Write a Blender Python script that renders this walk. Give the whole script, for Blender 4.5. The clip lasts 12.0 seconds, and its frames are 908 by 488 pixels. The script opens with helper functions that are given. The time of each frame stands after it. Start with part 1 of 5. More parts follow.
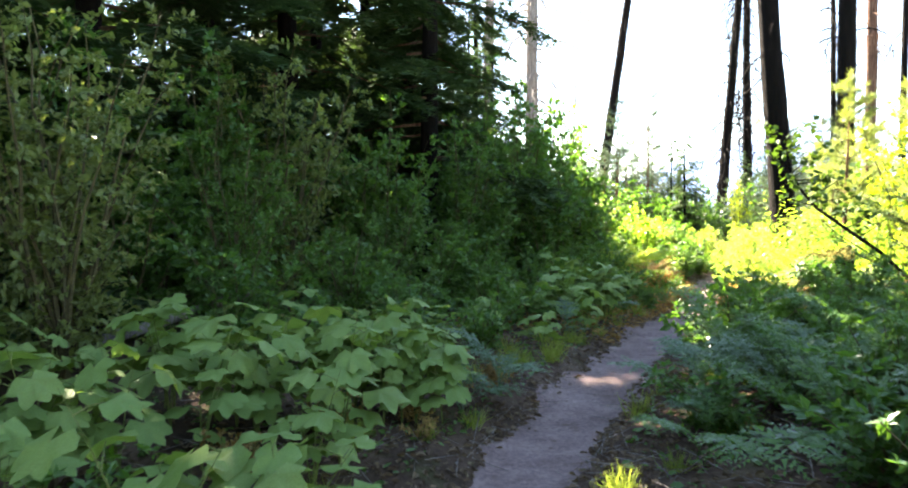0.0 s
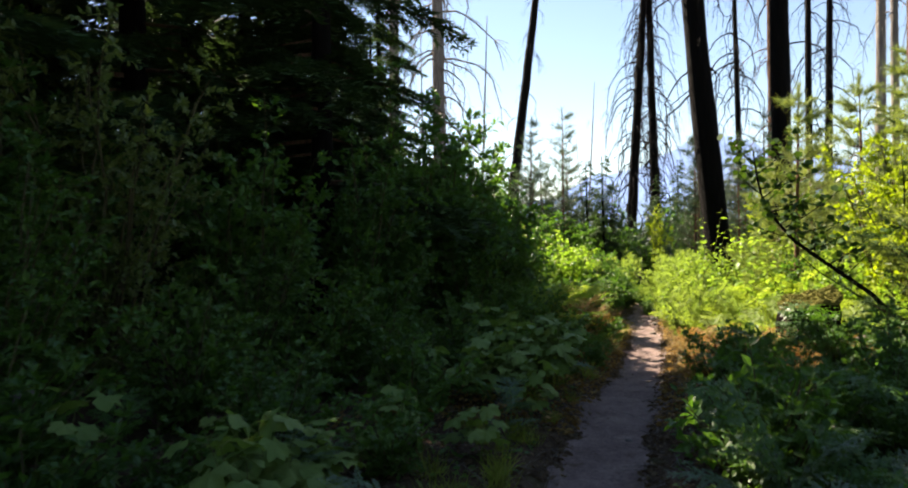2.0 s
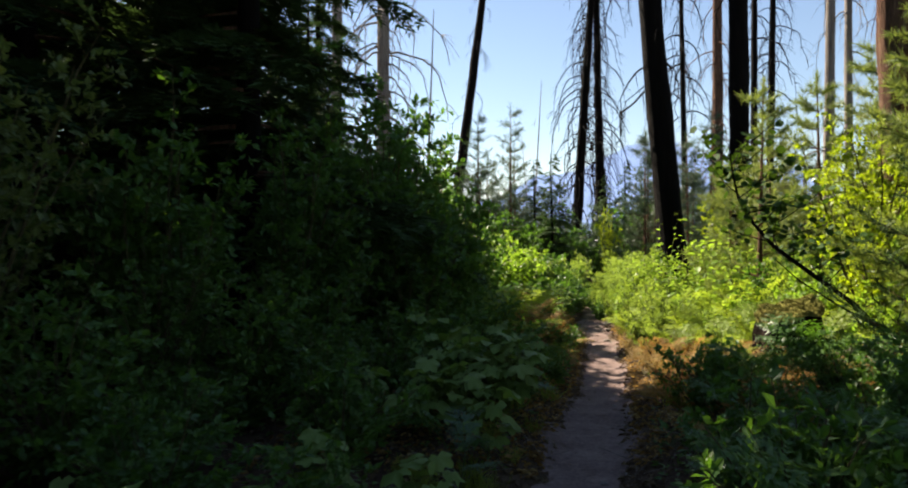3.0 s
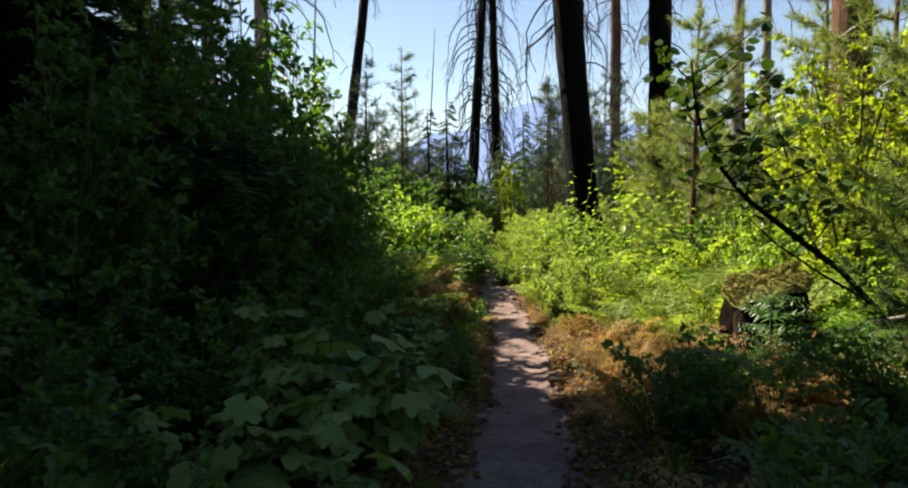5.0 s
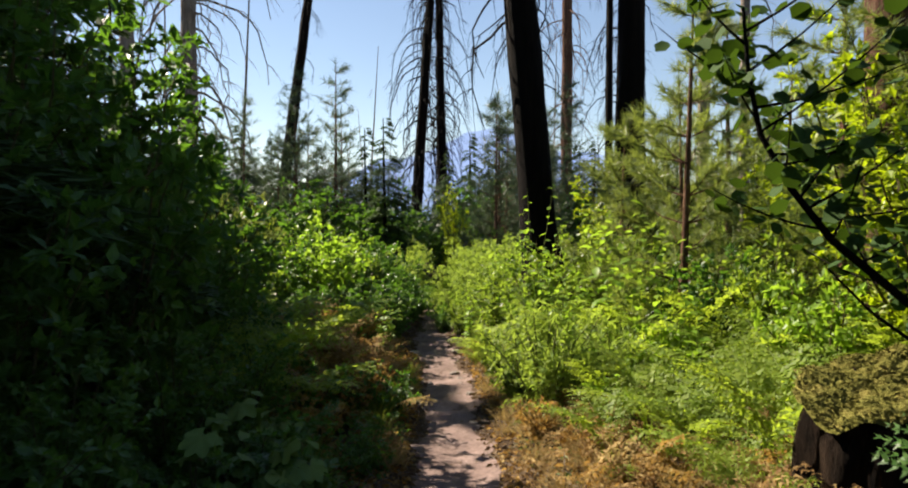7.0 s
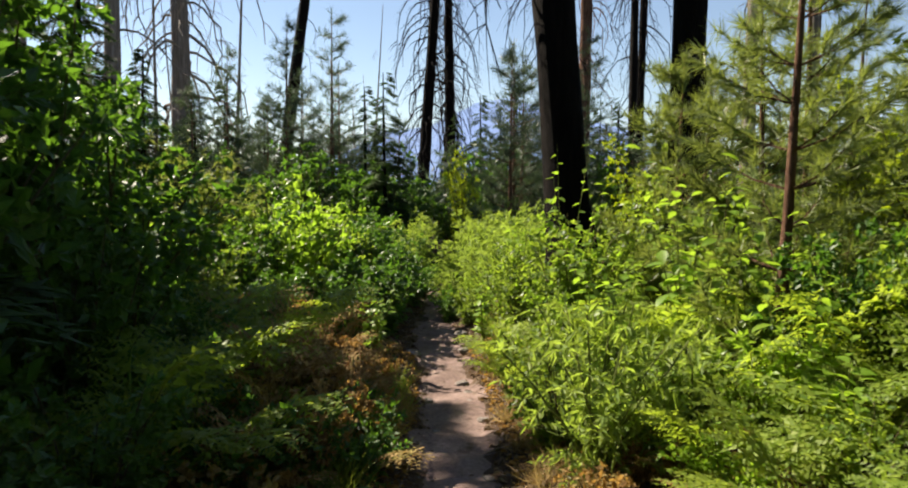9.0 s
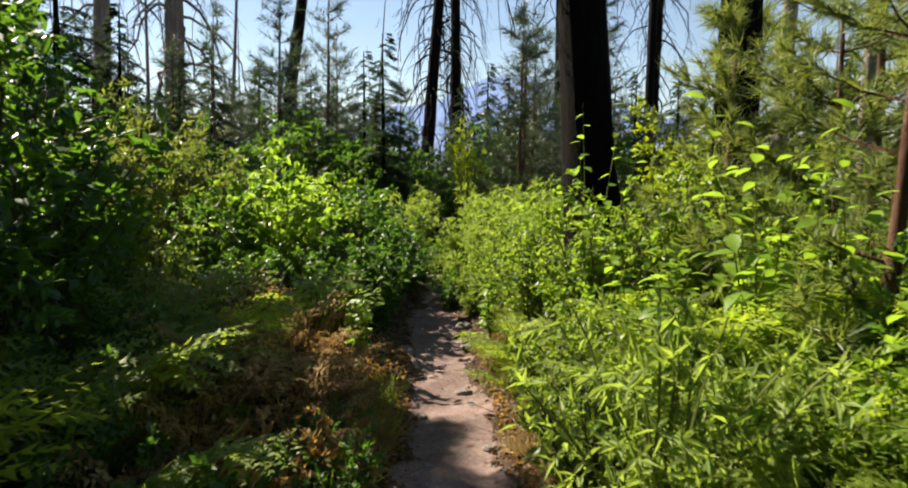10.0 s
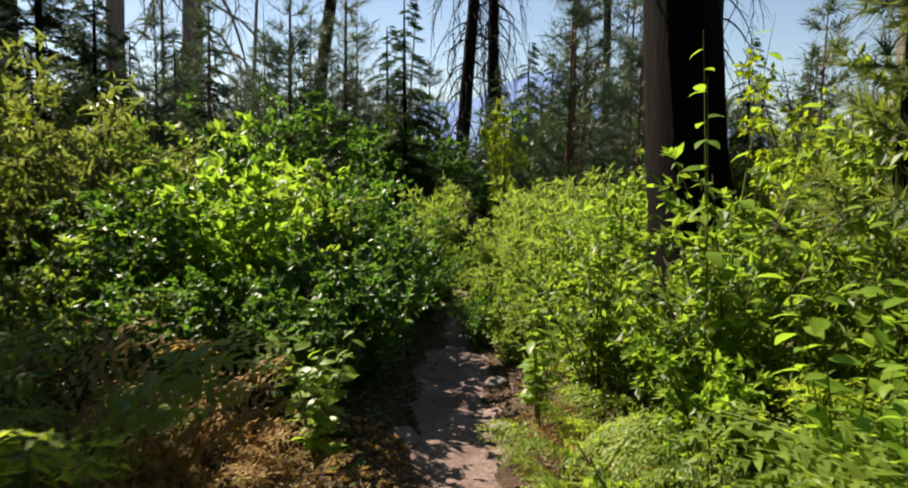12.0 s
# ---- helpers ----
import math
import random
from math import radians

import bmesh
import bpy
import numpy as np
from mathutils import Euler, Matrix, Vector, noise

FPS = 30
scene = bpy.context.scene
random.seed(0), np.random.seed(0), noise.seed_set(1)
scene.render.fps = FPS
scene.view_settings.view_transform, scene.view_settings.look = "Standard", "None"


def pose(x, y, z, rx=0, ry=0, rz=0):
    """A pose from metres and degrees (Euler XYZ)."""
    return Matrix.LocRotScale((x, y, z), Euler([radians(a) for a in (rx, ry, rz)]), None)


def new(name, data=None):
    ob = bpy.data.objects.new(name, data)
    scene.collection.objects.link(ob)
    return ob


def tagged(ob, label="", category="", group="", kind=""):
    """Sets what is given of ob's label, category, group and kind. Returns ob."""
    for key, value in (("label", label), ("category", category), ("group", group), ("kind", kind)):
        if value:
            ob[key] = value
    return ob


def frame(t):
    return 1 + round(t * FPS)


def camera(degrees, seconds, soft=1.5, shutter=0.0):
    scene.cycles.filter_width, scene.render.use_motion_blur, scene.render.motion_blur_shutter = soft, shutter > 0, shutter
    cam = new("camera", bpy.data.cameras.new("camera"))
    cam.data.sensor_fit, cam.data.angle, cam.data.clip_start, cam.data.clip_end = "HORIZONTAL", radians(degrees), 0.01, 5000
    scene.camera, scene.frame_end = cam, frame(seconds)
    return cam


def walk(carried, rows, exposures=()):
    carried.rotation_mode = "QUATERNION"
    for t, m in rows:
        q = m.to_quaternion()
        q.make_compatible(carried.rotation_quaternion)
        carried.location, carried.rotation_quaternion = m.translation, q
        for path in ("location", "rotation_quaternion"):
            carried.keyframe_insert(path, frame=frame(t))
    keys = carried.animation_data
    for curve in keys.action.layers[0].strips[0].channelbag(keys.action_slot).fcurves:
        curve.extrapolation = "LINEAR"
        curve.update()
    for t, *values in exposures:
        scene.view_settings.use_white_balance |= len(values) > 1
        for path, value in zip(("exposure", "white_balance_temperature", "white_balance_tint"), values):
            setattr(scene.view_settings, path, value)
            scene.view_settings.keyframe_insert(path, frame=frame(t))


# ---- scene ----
cam = camera(65.4, 12.0, soft=2.0, shutter=0.3)
METRES, EYE, TILT, LEAN, TURN = 14.0, 1.5, -2.5, 0.0, 0.0
ROWS = [
    (0.0, 0.0, 0.0, 0.0, 0.0, 0.0, 0.0),
    (0.5, 0.0013, 0.0395, 0.0053, -0.04, -0.15, 0.35),
    (1.0, -0.0018, 0.0802, 0.0111, -2.02, 0.3, 0.9),
    (1.5, 0.003, 0.1247, 0.0122, -4.89, 0.85, 0.85),
    (2.0, 0.0074, 0.1624, 0.0186, -7.43, 1.94, 1.15),
    (2.5, 0.0085, 0.1979, 0.0248, -10.04, 2.35, 0.94),
    (3.0, 0.0175, 0.2352, 0.0229, -12.0, 1.78, 0.73),
    (3.5, 0.0298, 0.2762, 0.0229, -14.92, 0.92, 1.05),
    (5.5, 0.0879, 0.4275, 0.0263, -21.51, -2.03, 1.46),
    (6.0, 0.1117, 0.4703, 0.0306, -22.58, -0.45, 1.89),
    (6.5, 0.1276, 0.5095, 0.0323, -24.11, 0.32, 1.51),
    (7.0, 0.1474, 0.5418, 0.0342, -24.77, 0.32, 0.85),
    (9.0, 0.2107, 0.6784, 0.0354, -24.08, -1.97, 0.53),
    (9.5, 0.228, 0.721, 0.033, -24.46, -3.31, -0.09),
    (10.0, 0.2499, 0.7623, 0.0326, -23.67, -3.82, -0.15),
    (10.5, 0.2675, 0.8016, 0.0322, -22.72, -4.09, -0.3),
    (11.0, 0.2913, 0.8403, 0.0326, -20.82, -3.58, -0.57),
    (11.5, 0.3102, 0.8845, 0.0324, -19.71, -3.57, -0.4),
    (12.0, 0.327, 0.9269, 0.0322, -20.61, -4.15, -0.25),
]
EXPOSURES = [(0.0, 4.45, 7400, 14), (0.6, 4.45, 7400, 14), (1.2, 3.75, 7400, 14), (1.8, 2.6, 7400, 14), (2.3, 1.95, 7300, 14), (3.0, 1.85, 7200, 14), (4.5, 1.85, 7200, 14), (6.0, 1.65, 7200, 14), (7.5, 1.65, 7200, 14), (9.0, 1.65, 7200, 14), (10.5, 1.65, 7200, 14), (11.4, 1.6, 7200, 14), (12.0, 1.5, 7200, 14)]
walk(cam, [(t, pose(0, 0, EYE, TILT, LEAN, TURN) @ pose(METRES * x, METRES * y, METRES * z, 90 + pitch, roll, yaw)) for t, x, y, z, yaw, pitch, roll in ROWS], EXPOSURES)

# ---- world and sun ----
SUN_LEFT, SUN_UP = 31.0, 43.0
to_sun = Vector((-math.sin(radians(SUN_LEFT)) * math.cos(radians(SUN_UP)), math.cos(radians(SUN_LEFT)) * math.cos(radians(SUN_UP)), math.sin(radians(SUN_UP))))
world = bpy.data.worlds.new("sky")
scene.world = world
world.use_nodes = True
wn = world.node_tree
sky = wn.nodes.new("ShaderNodeTexSky")
sky.sky_type, sky.sun_disc = "NISHITA", False
sky.sun_elevation, sky.sun_rotation = radians(SUN_UP), radians(-SUN_LEFT)
sky.air_density, sky.dust_density, sky.ozone_density = 1.0, 0.1, 2.0
wn.links.new(sky.outputs[0], wn.nodes["Background"].inputs[0])
wn.nodes["Background"].inputs[1].default_value = 0.05
sun = new("sun", bpy.data.lights.new("sun", "SUN"))
sun.data.energy, sun.data.angle, sun.data.color = 5.0, radians(0.5), (1.0, 0.94, 0.82)
sun.matrix_world = to_sun.to_track_quat("Z", "Y").to_matrix().to_4x4()
sun.location = (-20, 20, 30)


# ---- materials ----
def material(name):
    m = bpy.data.materials.new(name)
    m.use_nodes = True
    nt = m.node_tree
    nt.nodes.clear()
    return m, nt, nt.nodes.new("ShaderNodeOutputMaterial")


def ramp(nt, source, stops):
    r = nt.nodes.new("ShaderNodeValToRGB")
    while len(r.color_ramp.elements) < len(stops):
        r.color_ramp.elements.new(0.5)
    for e, (at, c) in zip(r.color_ramp.elements, stops):
        e.position, e.color = at, (*c, 1)
    nt.links.new(source, r.inputs[0])
    return r.outputs[0]


def fractal(nt, scale, detail=4, stretch=None, rough=0.6):
    n = nt.nodes.new("ShaderNodeTexNoise")
    n.inputs["Scale"].default_value, n.inputs["Detail"].default_value, n.inputs["Roughness"].default_value = scale, detail, rough
    co = nt.nodes.new("ShaderNodeTexCoord")
    if stretch:
        mp = nt.nodes.new("ShaderNodeMapping")
        mp.inputs["Scale"].default_value = stretch
        nt.links.new(co.outputs["Object"], mp.inputs[0])
        nt.links.new(mp.outputs[0], n.inputs["Vector"])
    else:
        nt.links.new(co.outputs["Object"], n.inputs["Vector"])
    return n.outputs["Fac"]


def blend(nt, kind, fac, a, b):
    n = nt.nodes.new("ShaderNodeMix")
    n.data_type, n.blend_type = "RGBA", kind
    for value, socket in ((fac, n.inputs[0]), (a, n.inputs[6]), (b, n.inputs[7])):
        if isinstance(value, (int, float)):
            socket.default_value = value
        elif isinstance(value, tuple):
            socket.default_value = (*value, 1)
        else:
            nt.links.new(value, socket)
    return n.outputs[2]


def leaf_material(name, colours, through_colour, share=0.42, gloss=0.43, worn=0.0, shine=0.3):
    """Leaf blade: each leaf its own tone, light passing through it, a waxy sheen."""
    m, nt, out = material(name)
    geo, info = nt.nodes.new("ShaderNodeNewGeometry"), nt.nodes.new("ShaderNodeObjectInfo")
    mix = nt.nodes.new("ShaderNodeMath")
    mix.operation = "MULTIPLY_ADD"
    nt.links.new(geo.outputs["Random Per Island"], mix.inputs[0])
    mix.inputs[1].default_value = 0.6
    half = nt.nodes.new("ShaderNodeMath")
    half.operation, half.inputs[1].default_value = "MULTIPLY", 0.4
    nt.links.new(info.outputs["Random"], half.inputs[0])
    nt.links.new(half.outputs[0], mix.inputs[2])
    n = len(colours)
    tone = ramp(nt, mix.outputs[0], [(0.08 + 0.84 * i / (n - 1), c) for i, c in enumerate(colours)])
    spots = ramp(nt, fractal(nt, 38, 3), [(0.36, (0.62, 0.62, 0.55)), (0.62, (1.12, 1.12, 1.05))])
    tone = blend(nt, "MULTIPLY", 0.8, tone, spots)
    if worn:
        tone = blend(nt, "MIX", ramp(nt, fractal(nt, 9, 4), [(0.60, (0, 0, 0)), (0.60 + worn, (0.7, 0.7, 0.7))]), tone, (0.16, 0.09, 0.03))
    p = nt.nodes.new("ShaderNodeBsdfPrincipled")
    nt.links.new(tone, p.inputs["Base Color"])
    p.inputs["Roughness"].default_value = gloss
    p.inputs["Specular IOR Level"].default_value = shine
    tr = nt.nodes.new("ShaderNodeBsdfTranslucent")
    nt.links.new(blend(nt, "MIX", 0.75, tone, through_colour), tr.inputs[0])
    ms = nt.nodes.new("ShaderNodeMixShader")
    ms.inputs[0].default_value = share
    nt.links.new(p.outputs[0], ms.inputs[1])
    nt.links.new(tr.outputs[0], ms.inputs[2])
    nt.links.new(ms.outputs[0], out.inputs[0])
    return m


def rough_material(name, stops, scale, stretch=None, rough=0.9, bump=0.4, fine=60, second=None):
    """Bark, soil, rock: two scales of noise in colour and relief."""
    m, nt, out = material(name)
    p = nt.nodes.new("ShaderNodeBsdfPrincipled")
    big, small = fractal(nt, scale, 6, stretch, 0.65), fractal(nt, fine, 5, stretch, 0.7)
    tone = ramp(nt, big, stops)
    tone = blend(nt, "MULTIPLY", 0.75, tone, ramp(nt, small, [(0.3, (0.45, 0.45, 0.45)), (0.7, (1.35, 1.3, 1.25))]))
    if second:
        tone = blend(nt, "MIX", ramp(nt, fractal(nt, second[1], 4), [(second[2], (0, 0, 0)), (second[2] + 0.12, (1, 1, 1))]), tone, second[0])
    nt.links.new(tone, p.inputs["Base Color"])
    p.inputs["Roughness"].default_value = rough
    p.inputs["Specular IOR Level"].default_value = 0.06
    add = nt.nodes.new("ShaderNodeMath")
    add.operation = "ADD"
    nt.links.new(big, add.inputs[0])
    nt.links.new(small, add.inputs[1])
    b = nt.nodes.new("ShaderNodeBump")
    b.inputs["Strength"].default_value, b.inputs["Distance"].default_value = bump, 0.03
    nt.links.new(add.outputs[0], b.inputs["Height"])
    nt.links.new(b.outputs[0], p.inputs["Normal"])
    nt.links.new(p.outputs[0], out.inputs[0])
    return m


LEAF_SHRUB = leaf_material("shrub_leaf", [(0.034, 0.078, 0.016), (0.058, 0.115, 0.020), (0.100, 0.165, 0.027), (0.175, 0.220, 0.036)], (0.40, 0.57, 0.045), 0.42)
# LEAF_DARK: a deep green leaf that also carries shade in its colour
LEAF_DARK = leaf_material("dark_shade_leaf", [(0.032, 0.082, 0.022), (0.054, 0.120, 0.028), (0.085, 0.155, 0.032)], (0.15, 0.34, 0.02), 0.36)
LEAF_GREY = leaf_material("grey_green_leaf", [(0.075, 0.105, 0.036), (0.115, 0.150, 0.052), (0.16, 0.185, 0.065)], (0.30, 0.38, 0.05), 0.40)
LEAF_BERRY = leaf_material("thimbleberry_leaf", [(0.100, 0.175, 0.048), (0.140, 0.220, 0.060), (0.195, 0.260, 0.078)], (0.26, 0.42, 0.04), 0.30, 0.6, 0.16, 0.18)
LEAF_BRIGHT = leaf_material("bright_leaf", [(0.085, 0.170, 0.018), (0.125, 0.220, 0.024), (0.185, 0.265, 0.030)], (0.40, 0.64, 0.045), 0.46)
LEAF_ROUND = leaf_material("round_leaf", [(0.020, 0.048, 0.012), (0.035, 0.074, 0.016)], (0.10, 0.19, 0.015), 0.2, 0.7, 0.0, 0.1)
LEAF_FERN = leaf_material("fern_leaf", [(0.090, 0.150, 0.022), (0.140, 0.205, 0.028), (0.200, 0.255, 0.035)], (0.52, 0.68, 0.050), 0.46, 0.55)
LEAF_YELLOW = leaf_material("yellow_green_leaf", [(0.105, 0.165, 0.012), (0.155, 0.215, 0.014), (0.215, 0.255, 0.016)], (0.50, 0.66, 0.018), 0.42)
LEAF_PALE = leaf_material("pale_herb_leaf", [(0.105, 0.185, 0.040), (0.150, 0.235, 0.055), (0.205, 0.265, 0.070)], (0.42, 0.58, 0.06), 0.44, 0.6)
LEAF_BLUEFERN = leaf_material("pale_fern_leaf", [(0.070, 0.125, 0.070), (0.100, 0.160, 0.090)], (0.20, 0.32, 0.08), 0.3, 0.5)
LEAF_DRY = leaf_material("dry_leaf", [(0.075, 0.040, 0.017), (0.19, 0.118, 0.050), (0.37, 0.270, 0.125), (0.21, 0.18, 0.055)], (0.52, 0.29, 0.06), 0.36, 0.85, 0.0, 0.15)
LEAF_LITTER = leaf_material("litter_leaf", [(0.05, 0.032, 0.022), (0.10, 0.065, 0.04), (0.17, 0.12, 0.075), (0.07, 0.08, 0.03)], (0.2, 0.12, 0.05), 0.2, 0.85)
GRASS = leaf_material("grass_blade", [(0.085, 0.150, 0.020), (0.14, 0.20, 0.030), (0.24, 0.24, 0.06)], (0.38, 0.48, 0.05), 0.4, 0.5)
STRAW = leaf_material("straw_blade", [(0.17, 0.11, 0.05), (0.29, 0.20, 0.095), (0.22, 0.19, 0.07)], (0.42, 0.30, 0.10), 0.3, 0.7)
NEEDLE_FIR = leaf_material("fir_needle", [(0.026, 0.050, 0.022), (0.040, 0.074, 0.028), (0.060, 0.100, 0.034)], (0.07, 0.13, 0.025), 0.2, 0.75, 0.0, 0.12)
NEEDLE_PINE = leaf_material("pine_needle", [(0.050, 0.088, 0.034), (0.082, 0.128, 0.045), (0.13, 0.170, 0.055)], (0.34, 0.42, 0.06), 0.36)
NEEDLE_FAR = leaf_material("far_pine_needle", [(0.040, 0.070, 0.042), (0.065, 0.100, 0.055)], (0.12, 0.18, 0.06), 0.22)
BARK = rough_material("brown_bark", [(0.3, (0.05, 0.030, 0.022)), (0.5, (0.115, 0.065, 0.045)), (0.72, (0.20, 0.125, 0.085))], 5, (3, 3, 0.35), 0.92, 0.9, 24)
BARK_CHAR = rough_material("charred_bark", [(0.35, (0.004, 0.0036, 0.003)), (0.55, (0.007, 0.0054, 0.0045)), (0.75, (0.015, 0.0105, 0.0085))], 5, (3, 3, 0.4), 0.85, 0.9, 22)
BARK_GREY = rough_material("weathered_wood", [(0.3, (0.10, 0.085, 0.075)), (0.5, (0.19, 0.165, 0.145)), (0.7, (0.30, 0.27, 0.24))], 4, (4, 4, 0.25), 0.9, 0.6, 30)
STEM = rough_material("green_brown_stem", [(0.3, (0.045, 0.040, 0.020)), (0.6, (0.10, 0.085, 0.04)), (0.8, (0.13, 0.12, 0.05))], 12, None, 0.7, 0.2)
STEM_GREEN = rough_material("green_stem", [(0.3, (0.08, 0.12, 0.03)), (0.7, (0.17, 0.19, 0.06))], 12, None, 0.6, 0.1)
SOIL = rough_material("forest_soil", [(0.3, (0.035, 0.024, 0.017)), (0.5, (0.075, 0.050, 0.034)), (0.7, (0.13, 0.092, 0.062))], 2.2, None, 0.95, 0.9, 28, ((0.06, 0.065, 0.025), 1.3, 0.56))
DUST = rough_material("trail_dust", [(0.3, (0.115, 0.082, 0.074)), (0.5, (0.178, 0.130, 0.118)), (0.72, (0.255, 0.192, 0.176))], 2.6, None, 0.95, 0.55, 34, ((0.09, 0.062, 0.045), 5.5, 0.60))
ROCK = rough_material("grey_rock", [(0.3, (0.12, 0.105, 0.095)), (0.5, (0.20, 0.18, 0.165)), (0.7, (0.29, 0.27, 0.24))], 6, None, 0.85, 0.6, 40)
ROT = rough_material("rotten_stump_wood", [(0.3, (0.006, 0.005, 0.004)), (0.55, (0.016, 0.011, 0.008)), (0.75, (0.050, 0.034, 0.024))], 6, (3, 3, 0.5), 0.95, 1.0, 25)
MOSS = rough_material("moss", [(0.3, (0.10, 0.10, 0.025)), (0.5, (0.18, 0.175, 0.045)), (0.7, (0.27, 0.235, 0.07))], 14, None, 0.95, 0.9, 80)


# ---- mesh tools ----
def to_mesh(name, pieces, mat, smooth=False):
    """One mesh out of (vertices, faces) pieces."""
    vs, flat, starts, sizes, base = [], [], [], [], 0
    for v, f in pieces:
        v = np.asarray(v, dtype=np.float64).reshape(-1, 3)
        vs.append(v)
        for k in sorted({len(q) for q in f}) if not isinstance(f, np.ndarray) else [f.shape[1]]:
            a = f if isinstance(f, np.ndarray) else np.array([q for q in f if len(q) == k])
            flat.append((a + base).ravel())
            sizes.append(np.full(len(a), k))
        base += len(v)
    vs, flat, sizes = np.concatenate(vs), np.concatenate(flat).astype(np.int32), np.concatenate(sizes).astype(np.int32)
    starts = np.concatenate(([0], np.cumsum(sizes)[:-1])).astype(np.int32)
    me = bpy.data.meshes.new(name)
    me.vertices.add(len(vs))
    me.vertices.foreach_set("co", vs.astype(np.float32).ravel())
    me.loops.add(len(flat))
    me.loops.foreach_set("vertex_index", flat)
    me.polygons.add(len(sizes))
    me.polygons.foreach_set("loop_start", starts)
    me.polygons.foreach_set("loop_total", sizes)
    me.polygons.foreach_set("use_smooth", np.full(len(sizes), smooth))
    me.update(calc_edges=True)
    me.materials.append(mat)
    return me


def part(name, me, parent=None, label="", m=None):
    ob = new(name, me)
    if parent is not None:
        ob.parent = parent
    if m is not None:
        ob.matrix_basis = m
    return tagged(ob, label)


def unit(a):
    return a / np.maximum(np.linalg.norm(a, axis=-1, keepdims=True), 1e-9)


def spread(template, at, ahead, up, size):
    """Copies of a blade (vertices with x along it, z off its face) at points, joined."""
    tv, tf = np.asarray(template[0], float), np.asarray(template[1])
    at, x = np.asarray(at, float), unit(np.asarray(ahead, float))
    y = unit(np.cross(np.asarray(up, float), x))
    z = np.cross(x, y)
    s = np.asarray(size, float).reshape(-1, 1, 1)
    v = at[:, None] + s * (tv[None, :, :1] * x[:, None] + tv[None, :, 1:2] * y[:, None] + tv[None, :, 2:] * z[:, None])
    f = tf[None] + (np.arange(len(at)) * len(tv))[:, None, None]
    return v.reshape(-1, 3), f.reshape(-1, tf.shape[1])


def tube(points, radii, sides=6, rs=None, rough=0.0):
    """A tapered round stem along points."""
    p, r = np.asarray(points, float), np.asarray(radii, float)
    t = unit(np.gradient(p, axis=0))
    ref = np.where(np.abs(t[:, 2:3]) > 0.9, np.array([[1.0, 0, 0]]), np.array([[0, 0, 1.0]]))
    a = unit(np.cross(t, ref))
    b = np.cross(t, a)
    w = np.linspace(0, 2 * np.pi, sides, endpoint=False)
    rr = r[:, None] * np.ones(sides)
    if rs is not None and rough:
        rr = rr * (1 + rs.normal(0, rough, rr.shape))
    v = p[:, None] + rr[..., None] * (np.cos(w)[None, :, None] * a[:, None] + np.sin(w)[None, :, None] * b[:, None])
    k, i = np.meshgrid(np.arange(len(p) - 1), np.arange(sides), indexing="ij")
    j = (i + 1) % sides
    f = np.stack([k * sides + i, k * sides + j, (k + 1) * sides + j, (k + 1) * sides + i], -1).reshape(-1, 4)
    return v.reshape(-1, 3), f


OVAL = ([(0, 0, 0), (0.30, 0.27, 0.06), (0.72, 0.22, 0.04), (1, 0, -0.06), (0.72, -0.22, 0.04), (0.30, -0.27, 0.06)], [(0, 3, 2, 1), (0, 5, 4, 3)])
LANCE = ([(0, 0, 0), (0.30, 0.14, 0.03), (0.65, 0.11, 0.0), (1, 0, -0.14), (0.65, -0.11, 0.0), (0.30, -0.14, 0.03)], [(0, 3, 2, 1), (0, 5, 4, 3)])
DISC = ([(0, 0, 0), (0.18, 0.34, 0.05), (0.66, 0.42, 0.02), (1, 0, -0.05), (0.66, -0.42, 0.02), (0.18, -0.34, 0.05)], [(0, 3, 2, 1), (0, 5, 4, 3)])
RHOMB = ([(0, 0, 0), (0.45, 0.28, 0.07), (1, 0, -0.05), (0.45, -0.28, 0.07)], [(0, 2, 1), (0, 3, 2)])
SLIM = ([(0, 0, 0), (0.40, 0.13, 0.04), (1, 0, -0.12), (0.40, -0.13, 0.04)], [(0, 2, 1), (0, 3, 2)])
TWIG = ([(0, 0.012, 0), (0, -0.012, 0), (1, -0.003, 0), (1, 0.003, 0)], [(0, 1, 2, 3)])
BLADE = ([(0, 0.012, 0), (0, -0.012, 0), (0.55, -0.010, 0.05), (0.55, 0.010, 0.05), (1, 0, -0.05)], [(0, 1, 2), (0, 2, 3), (3, 2, 4)])
NEEDLE = ([(0, 0.028, 0), (0, -0.028, 0), (1, 0, 0)], [(0, 1, 2)])


